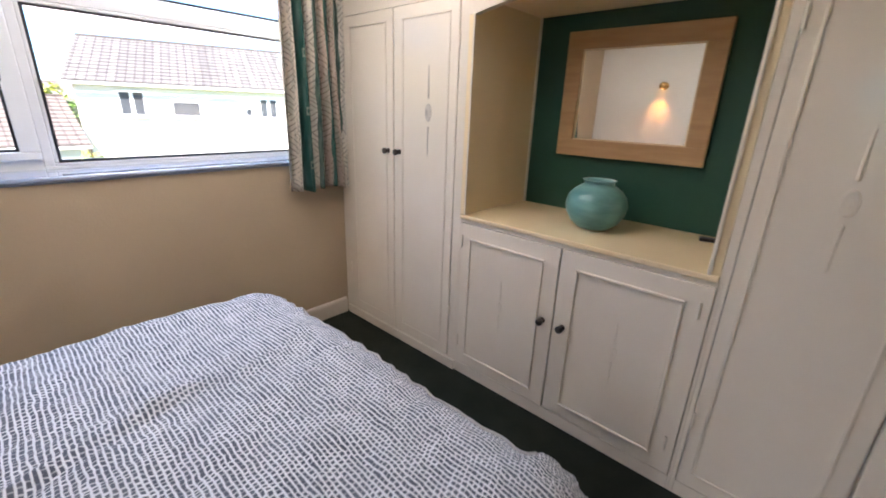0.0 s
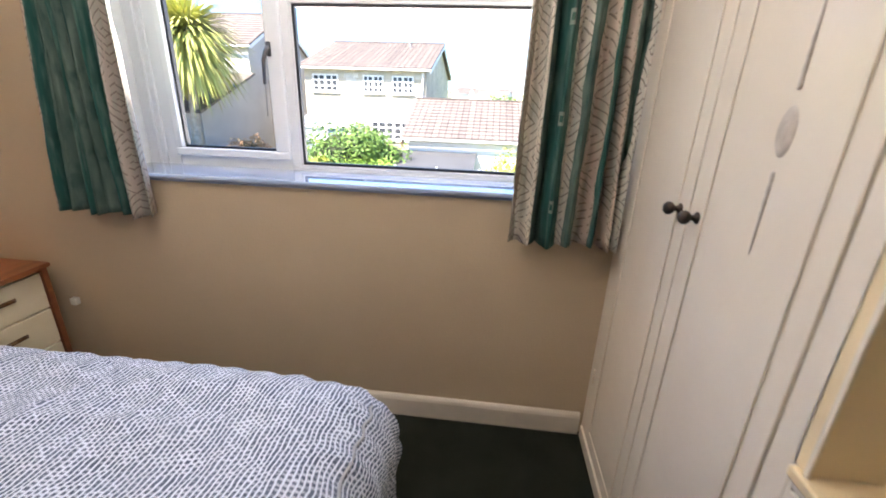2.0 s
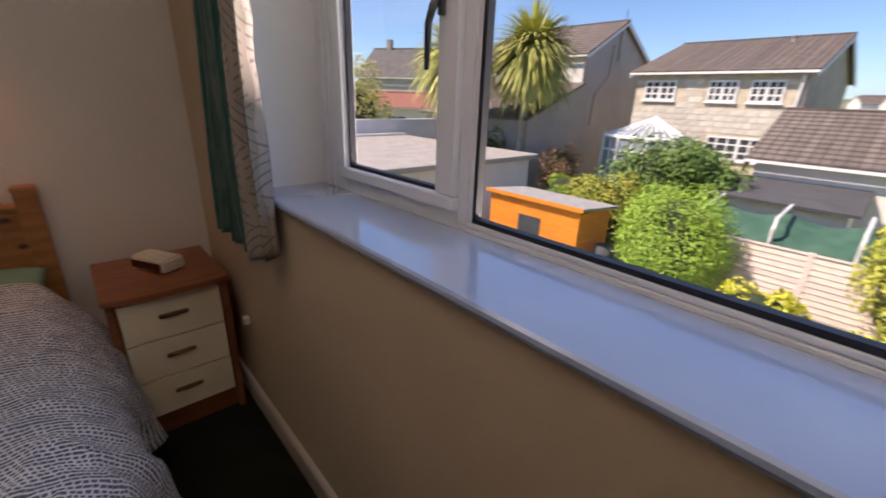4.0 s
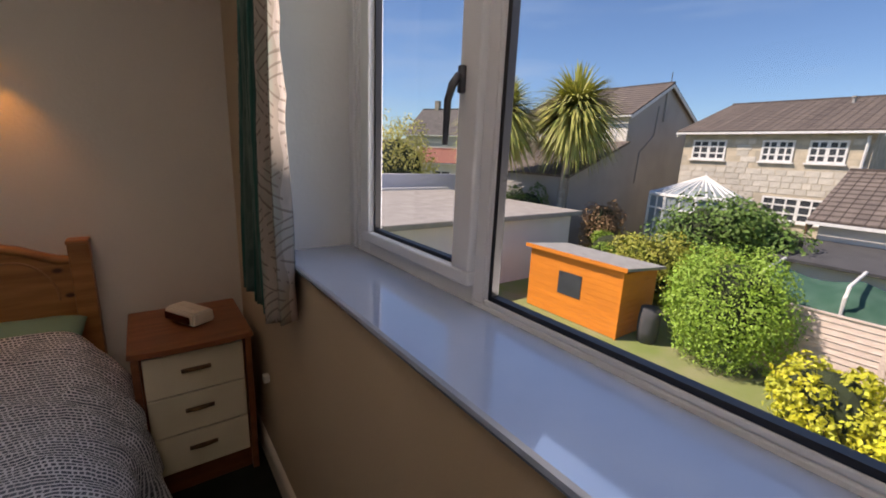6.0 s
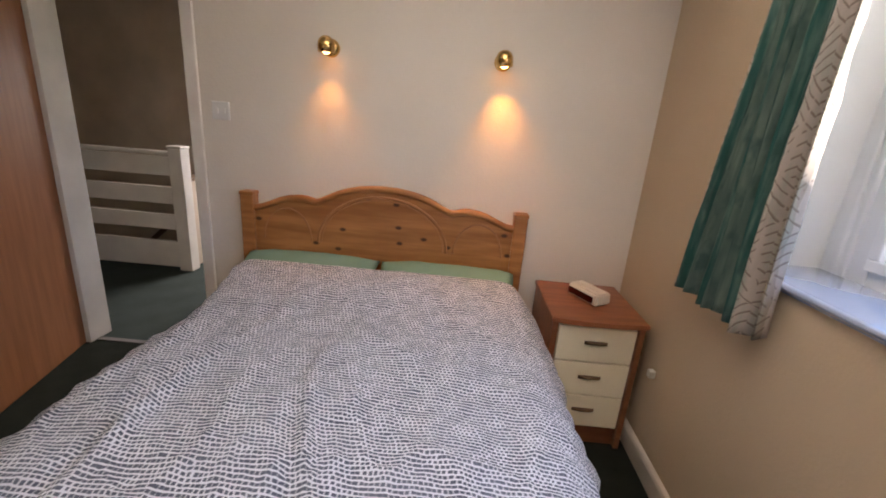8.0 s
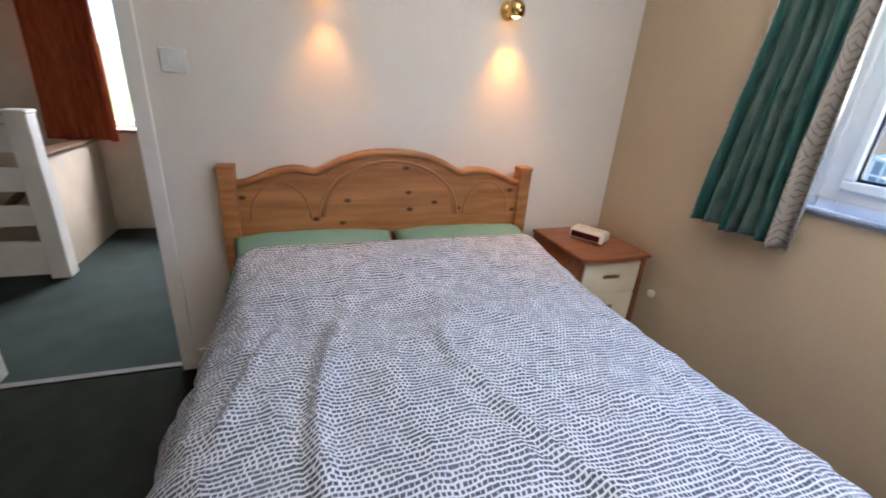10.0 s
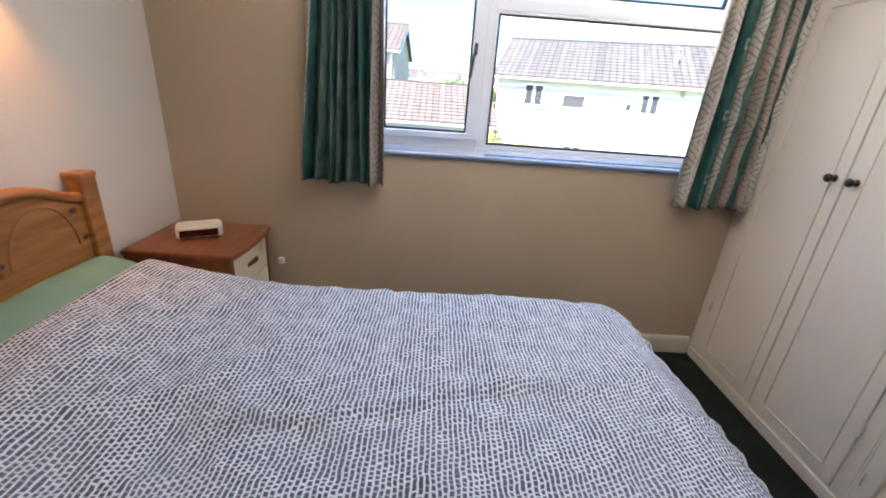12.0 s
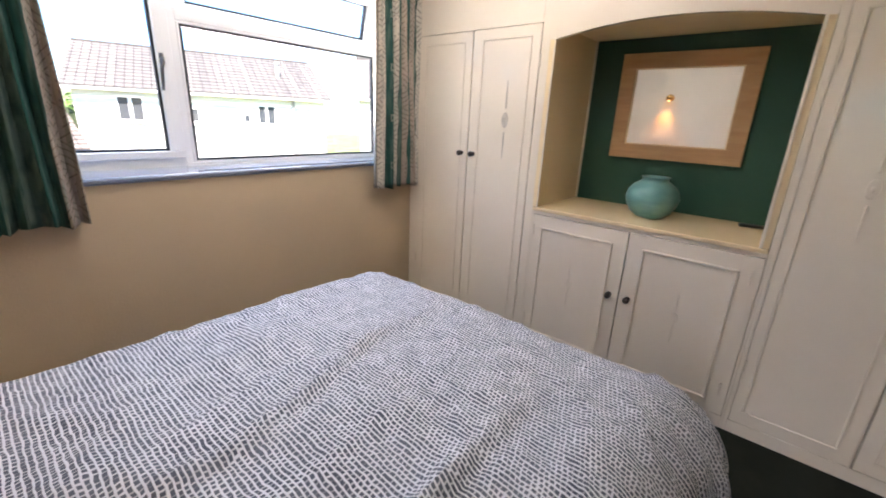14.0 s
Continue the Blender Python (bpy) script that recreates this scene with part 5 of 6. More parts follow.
def slab_roof(name, p0, p1, p2, p3, thick, material, parent):
    """A tiled slope between eave (p0 to p1) and ridge (p3 to p2)."""
    bm = bmesh.new()
    uvl = bm.loops.layers.uv.new("UVMap")
    top = [Vector(p) for p in (p0, p1, p2, p3)]
    n = (top[1] - top[0]).cross(top[3] - top[0]).normalized()
    low = [p - n * thick for p in top]
    plane_uv(bm, top, uvl)
    plane_uv(bm, low[::-1], uvl)
    for i in range(4):
        j = (i + 1) % 4
        plane_uv(bm, (top[i], low[i], low[j], top[j]), uvl)
    me = bpy.data.meshes.new(name)
    bm.to_mesh(me)
    bm.free()
    me.materials.append(material)
    ob = new(name, me)
    ob.parent = parent
    return ob


def house_window(parent, x0, x1, z0, z1, cols, rows, y=0.0, dark=M_DARKWIN, fw=0.07, bar=0.03):
    w = new("window")
    w.parent = parent
    bm = B((x0, x1, y - 0.05, y + 0.04, z0, z0 + fw), (x0, x1, y - 0.05, y + 0.04, z1 - fw, z1), (x0, x0 + fw, y - 0.05, y + 0.04, z0 + fw, z1 - fw), (x1 - fw, x1, y - 0.05, y + 0.04, z0 + fw, z1 - fw))
    for c in range(1, cols):
        xx = x0 + (x1 - x0) * c / cols
        bw = bar * (1.8 if c == cols // 2 else 1)
        box(bm, xx - bw, xx + bw, y - 0.04, y + 0.03, z0 + fw, z1 - fw)
    for r in range(1, rows):
        zz = z0 + (z1 - z0) * r / rows
        box(bm, x0 + fw, x1 - fw, y - 0.035, y + 0.03, zz - bar, zz + bar)
    part("window_frame", bm, M_FASCIA, w, "white window frame with glazing bars")
    part("sill", B((x0 - 0.06, x1 + 0.06, y - 0.10, y, z0 - 0.06, z0)), M_FASCIA, w)
    part("pane", B((x0 + fw, x1 - fw, y - 0.012, y + 0.02, z0 + fw, z1 - fw)), dark, w)


def wall_block(name, outline, y0, y1, material, parent, label=""):
    """Walls of a gabled block: the gable outline (local y, z) pulled along local x."""
    bm = bmesh.new()
    uvl = bm.loops.layers.uv.new("UVMap")
    a = [(y0, yy, zz) for yy, zz in outline]
    c = [(y1, yy, zz) for yy, zz in outline]
    n = len(outline)
    plane_uv(bm, a, uvl)
    plane_uv(bm, c[::-1], uvl)
    for i in range(n):
        j = (i + 1) % n
        plane_uv(bm, (a[j], c[j], c[i], a[i]), uvl)
    bmesh.ops.recalc_face_normals(bm, faces=bm.faces)
    me = bpy.data.meshes.new(name)
    bm.to_mesh(me)
    bm.free()
    me.materials.append(material)
    ob = new(name, me)
    ob.parent = parent
    return tagged(ob, label)


def house(name, label, m, w, d, eave, ridge, wallm, roofm, over=0.25, category="house", courses=False, verge=None, hang=0.12):
    """A gabled house: its front lies along local x at y = 0 and looks down -y; heights above local ground."""
    h = thing(name, label, category, m)
    wall_block("wall", [(0, 0), (0, eave), (d / 2, ridge - 0.06), (d, eave), (d, 0)], 0, w, wallm, h)
    k = (ridge - eave) / (d / 2)
    e = over
    slab_roof("roof_slope", (-e, -e, eave - k * e + 0.10), (w + e, -e, eave - k * e + 0.10), (w + e, d / 2, ridge + 0.10), (-e, d / 2, ridge + 0.10), 0.10, roofm, h)
    slab_roof("roof_slope", (w + e, d + e, eave - k * e + 0.10), (-e, d + e, eave - k * e + 0.10), (-e, d / 2, ridge + 0.10), (w + e, d / 2, ridge + 0.10), 0.10, roofm, h)
    if courses:
        n = int((d / 2 + e) * math.hypot(1, k) / 0.30)
        for i in range(n):
            ya, yb = -e + (d / 2 + e) * i / n, -e + (d / 2 + e) * (i + 1.12) / n
            za, zb = eave + k * ya + 0.10, eave + k * yb + 0.10
            bm = bmesh.new()
            uvl = bm.loops.layers.uv.new("UVMap")
            vv = [(-e, ya, za + 0.045), (w + e, ya, za + 0.045), (w + e, yb, zb + 0.012), (-e, yb, zb + 0.012)]
            plane_uv(bm, vv, uvl)
            plane_uv(bm, [(-e, ya, za), (w + e, ya, za), (w + e, ya, za + 0.045), (-e, ya, za + 0.045)], uvl)
            part("tile_course", bm, roofm, h)
    bm = bmesh.new()
    tube(bm, [(-e, d / 2, ridge + 0.09), (w + e, d / 2, ridge + 0.09)], 0.09, 8)
    part("ridge_tiles", bm, roofm, h)
    part("gutter", B((-e, w + e, -e - 0.11, -e - 0.01, eave - k * e - 0.02, eave - k * e + 0.06)), M_FASCIA, h, "white gutter")
    for xx in (-e + 0.02, w + e - 0.02):
        bm = bmesh.new()
        for (ya, za), (yb, zb) in (((-e, eave - k * e), (d / 2, ridge)), ((d / 2, ridge), (d + e, eave - k * e))):
            vs = [bm.verts.new((xx + s, yy, zz + t)) for s in (-0.025, 0.025) for yy, zz, t in ((ya, za, -hang), (yb, zb, -hang), (yb, zb, 0.05), (ya, za, 0.05))]
            for q in ((0, 1, 2, 3), (7, 6, 5, 4), (0, 4, 5, 1), (1, 5, 6, 2), (2, 6, 7, 3), (3, 7, 4, 0)):
                bm.faces.new([vs[i] for i in q])
        part("bargeboard", bm, verge or M_FASCIA, h)
    return h


def on_ground(x, y, rz, z=GZ):
    return pose(x, y, z, 0, 0, rz)


# stone house across the gardens
hb = house("stone_house", "two-storey stone house with brown tiled roof and white windows", on_ground(-22.2, -7.8, 90), 6.05, 10.0, 5.47, 7.02, M_COURSED, M_ROOFB, courses=True)
HB_WINDOWS = ((0.40, 1.70, 4.35, 5.15), (2.94, 3.96, 4.35, 5.15), (4.38, 5.44, 4.35, 5.15), (3.3, 5.6, 2.15, 3.05))
for a, c, p, q in HB_WINDOWS[:3]:
    house_window(hb, a, c, p, q, 4, 3)
house_window(hb, *HB_WINDOWS[3], 6, 3)
stone_meshes = []
for sw in (0.28, 0.36, 0.44, 0.54):
    bm = bmesh.new()
    box(bm, 0.004, sw - 0.004, -0.016, 0.02, 0.004, 0.226)
    for v in bm.verts:
        if v.co.y < 0:
            v.co += Vector((0.012 if v.co.x < sw / 2 else -0.012, random.uniform(-0.006, 0.006), 0.010 if v.co.z < 0.1 else -0.010))
    stone_meshes.append((sw, mesh_of("stone", bm, M_STONEP)))
srnd = random.Random(31)
for row in range(14):
    z0 = 2.0 + 0.23 * row
    x = -srnd.uniform(0.0, 0.2)
    while x < 5.95:
        sw, me = srnd.choice(stone_meshes)
        xs = max(x, 0.01)
        if xs + sw < 6.05 and not any(xs + sw > a - 0.05 and xs < c + 0.05 and z0 + 0.23 > p - 0.05 and z0 < q + 0.04 for a, c, p, q in HB_WINDOWS):
            so = new("stone", me)
            so.parent = hb
            so.location = (xs, 0, z0)
        x = xs + sw
bm = bmesh.new()
cyl(bm, 0.06, 0.06, 0.45, pose(4.5, 3.9, 6.82), 10)
cyl(bm, 0.10, 0.10, 0.06, pose(4.5, 3.9, 7.05), 10)
part("flue_pipe", bm, M_FELT, hb)
bm = bmesh.new()
tube(bm, [(5.90, -0.16, 5.3), (5.90, -0.10, 5.0), (5.85, -0.10, 3.4), (5.5, -0.10, 2.8)], 0.05, 8)
part("drainpipe", bm, M_FASCIA, hb)

# grey gabled house behind the palm, with a lean-to
ha = house("gabled_house", "white and grey rendered house with a shaded gable end", on_ground(-22.4, -17.9, 90), 7.2, 6.8, 6.40, 8.15, M_RENDERG, M_ROOFB, courses=True)
part("front_render", B((0.02, 7.18, -0.02, -0.004, 0, 6.25)), M_RENDERW, ha, "white rendered front")
house_window(ha, 5.4, 6.6, 4.9, 5.9, 2, 2)
bm = bmesh.new()
prism(bm, [(0, 0), (0, 3.4), (4.2, 3.4 + 1.6), (4.2, 0)], 0, 7.2)
for v in bm.verts:
    x, y, z = v.co
    v.co = Vector((y, x - 4.2, z))
part("lean_to", bm, M_RENDERG, ha)
slab_roof("lean_to_roof", (-0.2, -4.5, 3.38), (7.4, -4.5, 3.38), (7.4, 0.0, 5.10), (-0.2, 0.0, 5.10), 0.1, M_ROOFB, ha)
bm = bmesh.new()
tube(bm, [(7.22, 2.6, 7.0), (7.22, 2.5, 5.5), (7.22, 1.3, 4.6), (7.22, 1.2, 3.0)], 0.035, 8)
part("drainpipe", bm, M_FELT, ha)
bm = bmesh.new()
tube(bm, [(7.25, 3.4, 8.1), (7.25, 3.4, 8.8)], 0.02, 6)
part("aerial", bm, M_BLACKROOF, ha)
part("gable_strip", B((7.21, 7.30, 3.15, 3.45, 6.3, 7.8)), M_RENDERG, ha)

# long white house
hc = house("white_house", "long white rendered house with a buff tiled roof", on_ground(-20.0, 3.0, 71.8), 8.6, 7.0, 4.72, 6.35, M_RENDERW, M_ROOFG, courses=True)
for a, c, z0, z1 in ((1.15, 2.0, 3.55, 4.45), (2.75, 3.75, 3.55, 4.15), (5.25, 5.58, 3.6, 3.98), (5.80, 6.55, 3.55, 4.35)):
    house_window(hc, a, c, z0, z1, 1 if z1 < 4.3 else 2, 1)
house_window(hc, 1.9, 2.6, 0.9, 1.9, 1, 1)
house_window(hc, 3.1, 3.9, 0.1, 2.1, 2, 1)
house_window(hc, 4.9, 6.3, 0.9, 1.9, 2, 1)
bm = bmesh.new()
cyl(bm, 0.09, 0.09, 0.75, pose(7.0, 1.55, 5.75), 12)
cyl(bm, 0.14, 0.10, 0.10, pose(7.0, 1.55, 6.15), 12)
part("flue_pipe", bm, M_FELT, hc)
bm = bmesh.new()
tube(bm, [(7.25, -0.14, 4.55), (7.25, -0.08, 4.3), (7.25, -0.08, 0.3)], 0.06, 8)
part("drainpipe", bm, M_FELT, hc)
hd = house("white_house", "white rendered house with a gable towards the gardens", on_ground(-16.6, 12.6, 50), 9.0, 7.0, 4.9, 6.8, M_RENDERW, M_ROOFG)
house_window(hd, 2.0, 3.2, 3.5, 4.5, 2, 1)

# low tiled outbuilding with a dark lean-to roof in front
ho = house("outbuilding", "low white outbuilding with a ribbed tiled roof", on_ground(-18.3, -1.84, 90), 4.45, 6.6, 2.72, 4.05, M_RENDERW, M_ROOFB, category="outbuilding", courses=True, verge=M_CAP, hang=0.34)
part("lean_to", B((-0.3, 2.6, -1.9, -0.02, 0, 1.75)), M_RENDERW, ho)
slab_roof("lean_to_roof", (-0.5, -2.2, 1.82), (2.8, -2.2, 1.82), (2.8, 0.0, 2.15), (-0.5, 0.0, 2.15), 0.08, M_BLACKROOF, ho)

# distant houses on the left
hf = house("far_house", "distant house with a grey gable and attic window", on_ground(-27.0, -40.0, 118), 9.0, 8.0, 6.0, 8.9, M_RENDERG, M_ROOFG)
house_window(hf, 3.0, 4.4, 3.4, 4.6, 2, 1)
bm = B((1.5, 2.0, 3.7, 4.3, 8.5, 9.9))
part("chimney", bm, M_STONE, hf)
w = new("attic_window")
w.parent = hf
part("window_frame", B((9.0, 9.05, 3.4, 4.6, 6.4, 7.4)), M_FASCIA, w)
part("pane", B((9.05, 9.06, 3.5, 4.5, 6.5, 7.3)), M_DARKWIN, w)
hr = house("far_cottage", "low white cottage with a red wall", on_ground(-19.5, -25.5, 140), 6.0, 4.0, 3.4, 4.3, M_RENDERW, M_PINKR)
house_window(hr, 1.0, 2.4, 1.2, 2.8, 2, 1)
house_window(hr, 3.8, 5.0, 1.4, 2.6, 2, 1)

# scattered hillside houses
rnd = random.Random(4)
for k in range(14):
    a = radians(180 - rnd.uniform(-6, 16))
    r = rnd.uniform(150, 260)
    x, y = -2.4 + r * math.cos(a), 1.3 + r * math.sin(a)
    rise = min(1.0, max(0.0, (r - 90) / 300))
    zz = GZ + rise * 11 - 1.5
    house("far_house", "tiny distant house on the hillside", on_ground(x, y, 90 + rnd.uniform(-40, 40), zz), rnd.uniform(7, 12), 6.5, 4.5, 6.6, M_RENDERW, M_ROOFB)

# flat-roofed garage block and the wall behind it
gar = thing("garage", "flat-roofed rendered garage block, tinted lilac for skylight", "garage")
part("wall", B((-15.1, -5.0, -16.0, -8.1, GZ, -0.62)), M_RENDERL, gar)
part("roof", B((-15.35, -4.8, -16.2, -7.85, -0.62, -0.50), bevel=0.02), M_CHIPS, gar, "pale chippings on a flat roof")
part("roof_edge", B((-15.37, -4.8, -7.87, -7.83, -0.66, -0.52)), M_FELT, gar)
part("back_kerb", B((-15.35, -4.8, -16.25, -16.05, -0.52, -0.40)), M_FASCIA, gar, "white kerb along the roof's back edge")
solid("garden_wall", B((-19.0, -4.0, -17.2, -16.9, GZ, 0.22)), M_RENDERL, "long lilac-grey garden wall behind the garage", "wall", "structure")

# orange shed
shed = thing("garden_shed", "orange-stained wooden garden shed with a grey felt roof", "shed")
SX0, SX1, SY0, SY1, SZ = -12.70, -11.15, -6.36, -3.54, 1.73
for k in range(12):
    z0 = GZ + 0.02 + k * SZ / 12
    part("board", B((SX1 - 0.02, SX1, SY0, SY1, z0, z0 + SZ / 12 - 0.004)), M_SHED, shed)
    part("board", B((SX0, SX1 - 0.02, SY1 - 0.02, SY1, z0, z0 + SZ / 12 - (0.15 if k == 11 else 0.004))), M_SHED, shed)
part("inner_wall", B((SX0 + 0.02, SX1 - 0.02, SY0, SY1 - 0.021, GZ, GZ + SZ - 0.17)), M_SHED, shed)
bm = bmesh.new()
prism(bm, [(SX0 - 0.12, GZ + SZ - 0.17), (SX1 + 0.12, GZ + SZ + 0.0), (SX1 + 0.12, GZ + SZ + 0.07), (SX0 - 0.12, GZ + SZ - 0.10)], SY0 - 0.08, SY1 + 0.14)
part("roof", bm, M_FELT, shed, "grey roofing felt")
part("fascia", B((SX1 + 0.12, SX1 + 0.14, SY0 - 0.09, SY1 + 0.15, GZ + SZ - 0.02, GZ + SZ + 0.08)), M_SHED, shed)
part("corner_post", B((SX1 - 0.03, SX1 + 0.02, SY1 - 0.03, SY1 + 0.02, GZ, GZ + SZ)), M_SHED, shed)
part("shed_window", B((SX1, SX1 + 0.015, -5.33, -4.62, GZ + 0.66, GZ + 1.27)), M_DARKWIN, shed, "small dark square window")
# made-up dark barrel where there is only a dark gap beside the shed
bt = thing("gap_barrel", "dark barrel added to fill the dark gap beside the shed", "water butt", pose(-11.75, -3.10, GZ))
bm = bmesh.new()
lathe(bm, [(0.0, 0.0), (0.20, 0.0), (0.24, 0.3), (0.24, 0.6), (0.21, 0.85), (0.0, 0.86)], seg=20)
part("barrel", bm, M_BLACKROOF, bt, smooth=True)

# conservatory on the stone house
con = thing("conservatory", "white-framed glass conservatory against the stone house", "conservatory", on_ground(-20.9, -6.35, 0))
M_CGLASS = mat("conservatory_glass", (0.30, 0.34, 0.36), 0.08, (0.24, 0.28, 0.30), 2)
CN = [(1.6 * math.cos(radians(a)) * 0.9, 1.9 * math.sin(radians(a))) for a in (-90, -50, -18, 18, 50, 90)]
EZ, TZC = 2.85, 3.65
for (x0, y0), (x1, y1) in zip(CN, CN[1:]):
    bm = bmesh.new()
    q = [bm.verts.new(p) for p in ((x0, y0, 0.6), (x1, y1, 0.6), (x1, y1, EZ), (x0, y0, EZ))]
    bm.faces.new(q)
    part("side_pane", bm, M_CGLASS, con)
    bm = bmesh.new()
    q = [bm.verts.new(p) for p in ((x0, y0, EZ), (x1, y1, EZ), (-0.5, 0, TZC))]
    bm.faces.new(q)
    part("roof_pane", bm, M_CGLASS, con)
    bm = bmesh.new()
    tube(bm, [(x0, y0, 0.0), (x0, y0, EZ)], 0.07, 6)
    tube(bm, [(x0, y0, EZ), (x1, y1, EZ)], 0.08, 6)
    tube(bm, [(x0, y0, 2.3), (x1, y1, 2.3)], 0.04, 6)
    tube(bm, [(x0, y0, 0.6), (x1, y1, 0.6)], 0.05, 6)
    tube(bm, [((x0 + x1) / 2, (y0 + y1) / 2, 0.6), ((x0 + x1) / 2, (y0 + y1) / 2, EZ)], 0.04, 6)
    part("post", bm, M_FASCIA, con)
    for s in (0.0, 0.33, 0.66):
        bm = bmesh.new()
        tube(bm, [(x0 + (x1 - x0) * s, y0 + (y1 - y0) * s, EZ), (-0.5, 0, TZC)], 0.04, 6)
        part("roof_bar", bm, M_FASCIA, con)
bm = bmesh.new()
for (x0, y0), (x1, y1) in zip(CN, CN[1:]):
    q = [bm.verts.new(p) for p in ((x0, y0, 0), (x1, y1, 0), (x1, y1, 0.6), (x0, y0, 0.6))]
    bm.faces.new(q)
part("low_wall", bm, M_RENDERW, con)
bm = bmesh.new()
cyl(bm, 0.05, 0.0, 0.25, pose(-0.5, 0, TZC + 0.12), 8)
part("finial", bm, M_FASCIA, con)

# fence and netted cage
fen = thing("garden_fence", "faded slatted wooden garden fence", "fence")
FXX = -12.6
for k in range(4):
    part("post", B((FXX - 0.05, FXX + 0.05, -1.25 + 1.8 * k, -1.15 + 1.8 * k, GZ, GZ + 1.58)), M_FENCE, fen)
    if k < 3:
        for j in range(12):
            z0 = GZ + 0.06 + j * 0.122
            bm = B((FXX + 0.0, FXX + 0.022, -1.15 + 1.8 * k, 0.55 + 1.8 * k, z0, z0 + 0.108))
            for v in bm.verts:
                if v.co.z < z0 + 0.01:
                    v.co.x += 0.018
            part("slat", bm, M_FENCE, fen)
        part("cap_rail", B((FXX - 0.03, FXX + 0.05, -1.15 + 1.8 * k, 0.55 + 1.8 * k, GZ + 1.53, GZ + 1.56)), M_FENCE, fen)
cage = thing("fruit_cage", "white-framed fruit cage draped with green netting", "fruit cage")
for yy in (-1.6, -0.2, 1.2, 2.6):
    bm = bmesh.new()
    tube(bm, [(-13.3, yy, GZ), (-13.3, yy, GZ + 1.75), (-13.45, yy, GZ + 1.95), (-14.8, yy, GZ + 2.05)], 0.035, 6)
    part("hoop", bm, M_FASCIA, cage)
bm = bmesh.new()
n1, n2 = 40, 8
gv = []
for i in range(n1 + 1):
    yy = -1.6 + 4.2 * i / n1
    sag = 0.16 * abs(math.sin(math.pi * (yy + 1.6) / 1.4))
    gv.append([bm.verts.new((-13.32 + 0.03 * math.sin(3 * i), yy, GZ + 0.3)), bm.verts.new((-13.32, yy, GZ + 1.5 - sag * 1.6)), bm.verts.new((-14.0, yy, GZ + 1.72 - sag)), bm.verts.new((-14.8, yy, GZ + 1.85 - sag))])
for a, c in zip(gv, gv[1:]):
    for k in range(3):
        bm.faces.new((a[k], a[k + 1], c[k + 1], c[k]))
part("netting", bm, M_NET, cage, "sagging dark green net", True)


# ---------------------------------------------------------------- plants
def leaf_mat(name, c1, c2):
    m = mat(name, c1, 0.55, c2, 3.0, vary=0.35, spec=0.35)
    b = m.node_tree.nodes["Principled BSDF"]
    b.inputs["Subsurface Weight"].default_value = 0.0
    return m


M_LHEDGE = leaf_mat("bright_hedge_leaves", (0.20, 0.34, 0.035), (0.27, 0.40, 0.06))
M_LDARK = leaf_mat("dark_shrub_leaves", (0.105, 0.205, 0.038), (0.17, 0.27, 0.055))
M_LYEL = leaf_mat("golden_shrub_leaves", (0.58, 0.54, 0.03), (0.44, 0.47, 0.045))
M_LYG = leaf_mat("yellow_green_leaves", (0.30, 0.34, 0.05), (0.42, 0.40, 0.06))
M_LRUST = leaf_mat("rusty_shrub_leaves", (0.36, 0.22, 0.11), (0.28, 0.17, 0.09))
M_LPALM = leaf_mat("sword_leaves", (0.36, 0.40, 0.09), (0.52, 0.48, 0.15))
M_LWIL = leaf_mat("willow_leaves", (0.50, 0.47, 0.12), (0.60, 0.54, 0.17))
# near-black green that paints the shade inside the bushes
M_CORE = mat("bush_core_shade", (0.030, 0.042, 0.015), 0.95, (0.02, 0.028, 0.010), 5)


def foliage(seed, c, rad, n, size, lumps=16, flat=0.0):
    """Many small bent leaves gathered in clumps over an uneven rounded mass."""
    rg = np.random.default_rng(seed)
    lum = rg.normal(size=(lumps, 3))
    lum /= np.linalg.norm(lum, axis=1)[:, None]
    lum[:, 2] = rg.uniform(-0.9, 1.0, lumps)
    lum[:, :2] *= (np.sqrt(np.maximum(0.05, 1 - (0.8 * lum[:, 2]) ** 2)) / np.maximum(0.05, np.linalg.norm(lum[:, :2], axis=1)))[:, None]
    lr = rg.uniform(0.30, 0.48, lumps)
    which = rg.integers(0, lumps, n)
    d = rg.normal(size=(n, 3))
    d /= np.linalg.norm(d, axis=1)[:, None]
    pts = lum[which] * 0.66 + d * (lr[which] * rg.uniform(0.72, 1.06, n))[:, None]
    keep = pts[:, 2] > -0.95
    pts = pts[keep]
    d = d[keep]
    n = len(pts)
    pts = pts * np.array(rad) + np.array(c)
    # leaf frames: roughly facing out, with a random tilt
    nrm = d + rg.normal(scale=0.55, size=(n, 3)) + np.array((0, 0, 0.35))
    nrm /= np.linalg.norm(nrm, axis=1)[:, None]
    t = np.cross(nrm, rg.normal(size=(n, 3)))
    t /= np.linalg.norm(t, axis=1)[:, None]
    s = np.cross(nrm, t)
    L = (size * rg.uniform(0.6, 1.3, n))[:, None]
    W = L * 0.30
    tip, base = pts + t * L * 0.5 - nrm * L * 0.12, pts - t * L * 0.5
    a, b2 = pts + s * W, pts - s * W
    co = np.stack((base, a, tip, b2), 1).reshape(-1, 3)
    faces = [(4 * i, 4 * i + 1, 4 * i + 2, 4 * i + 3) for i in range(n)]
    return co.tolist(), faces


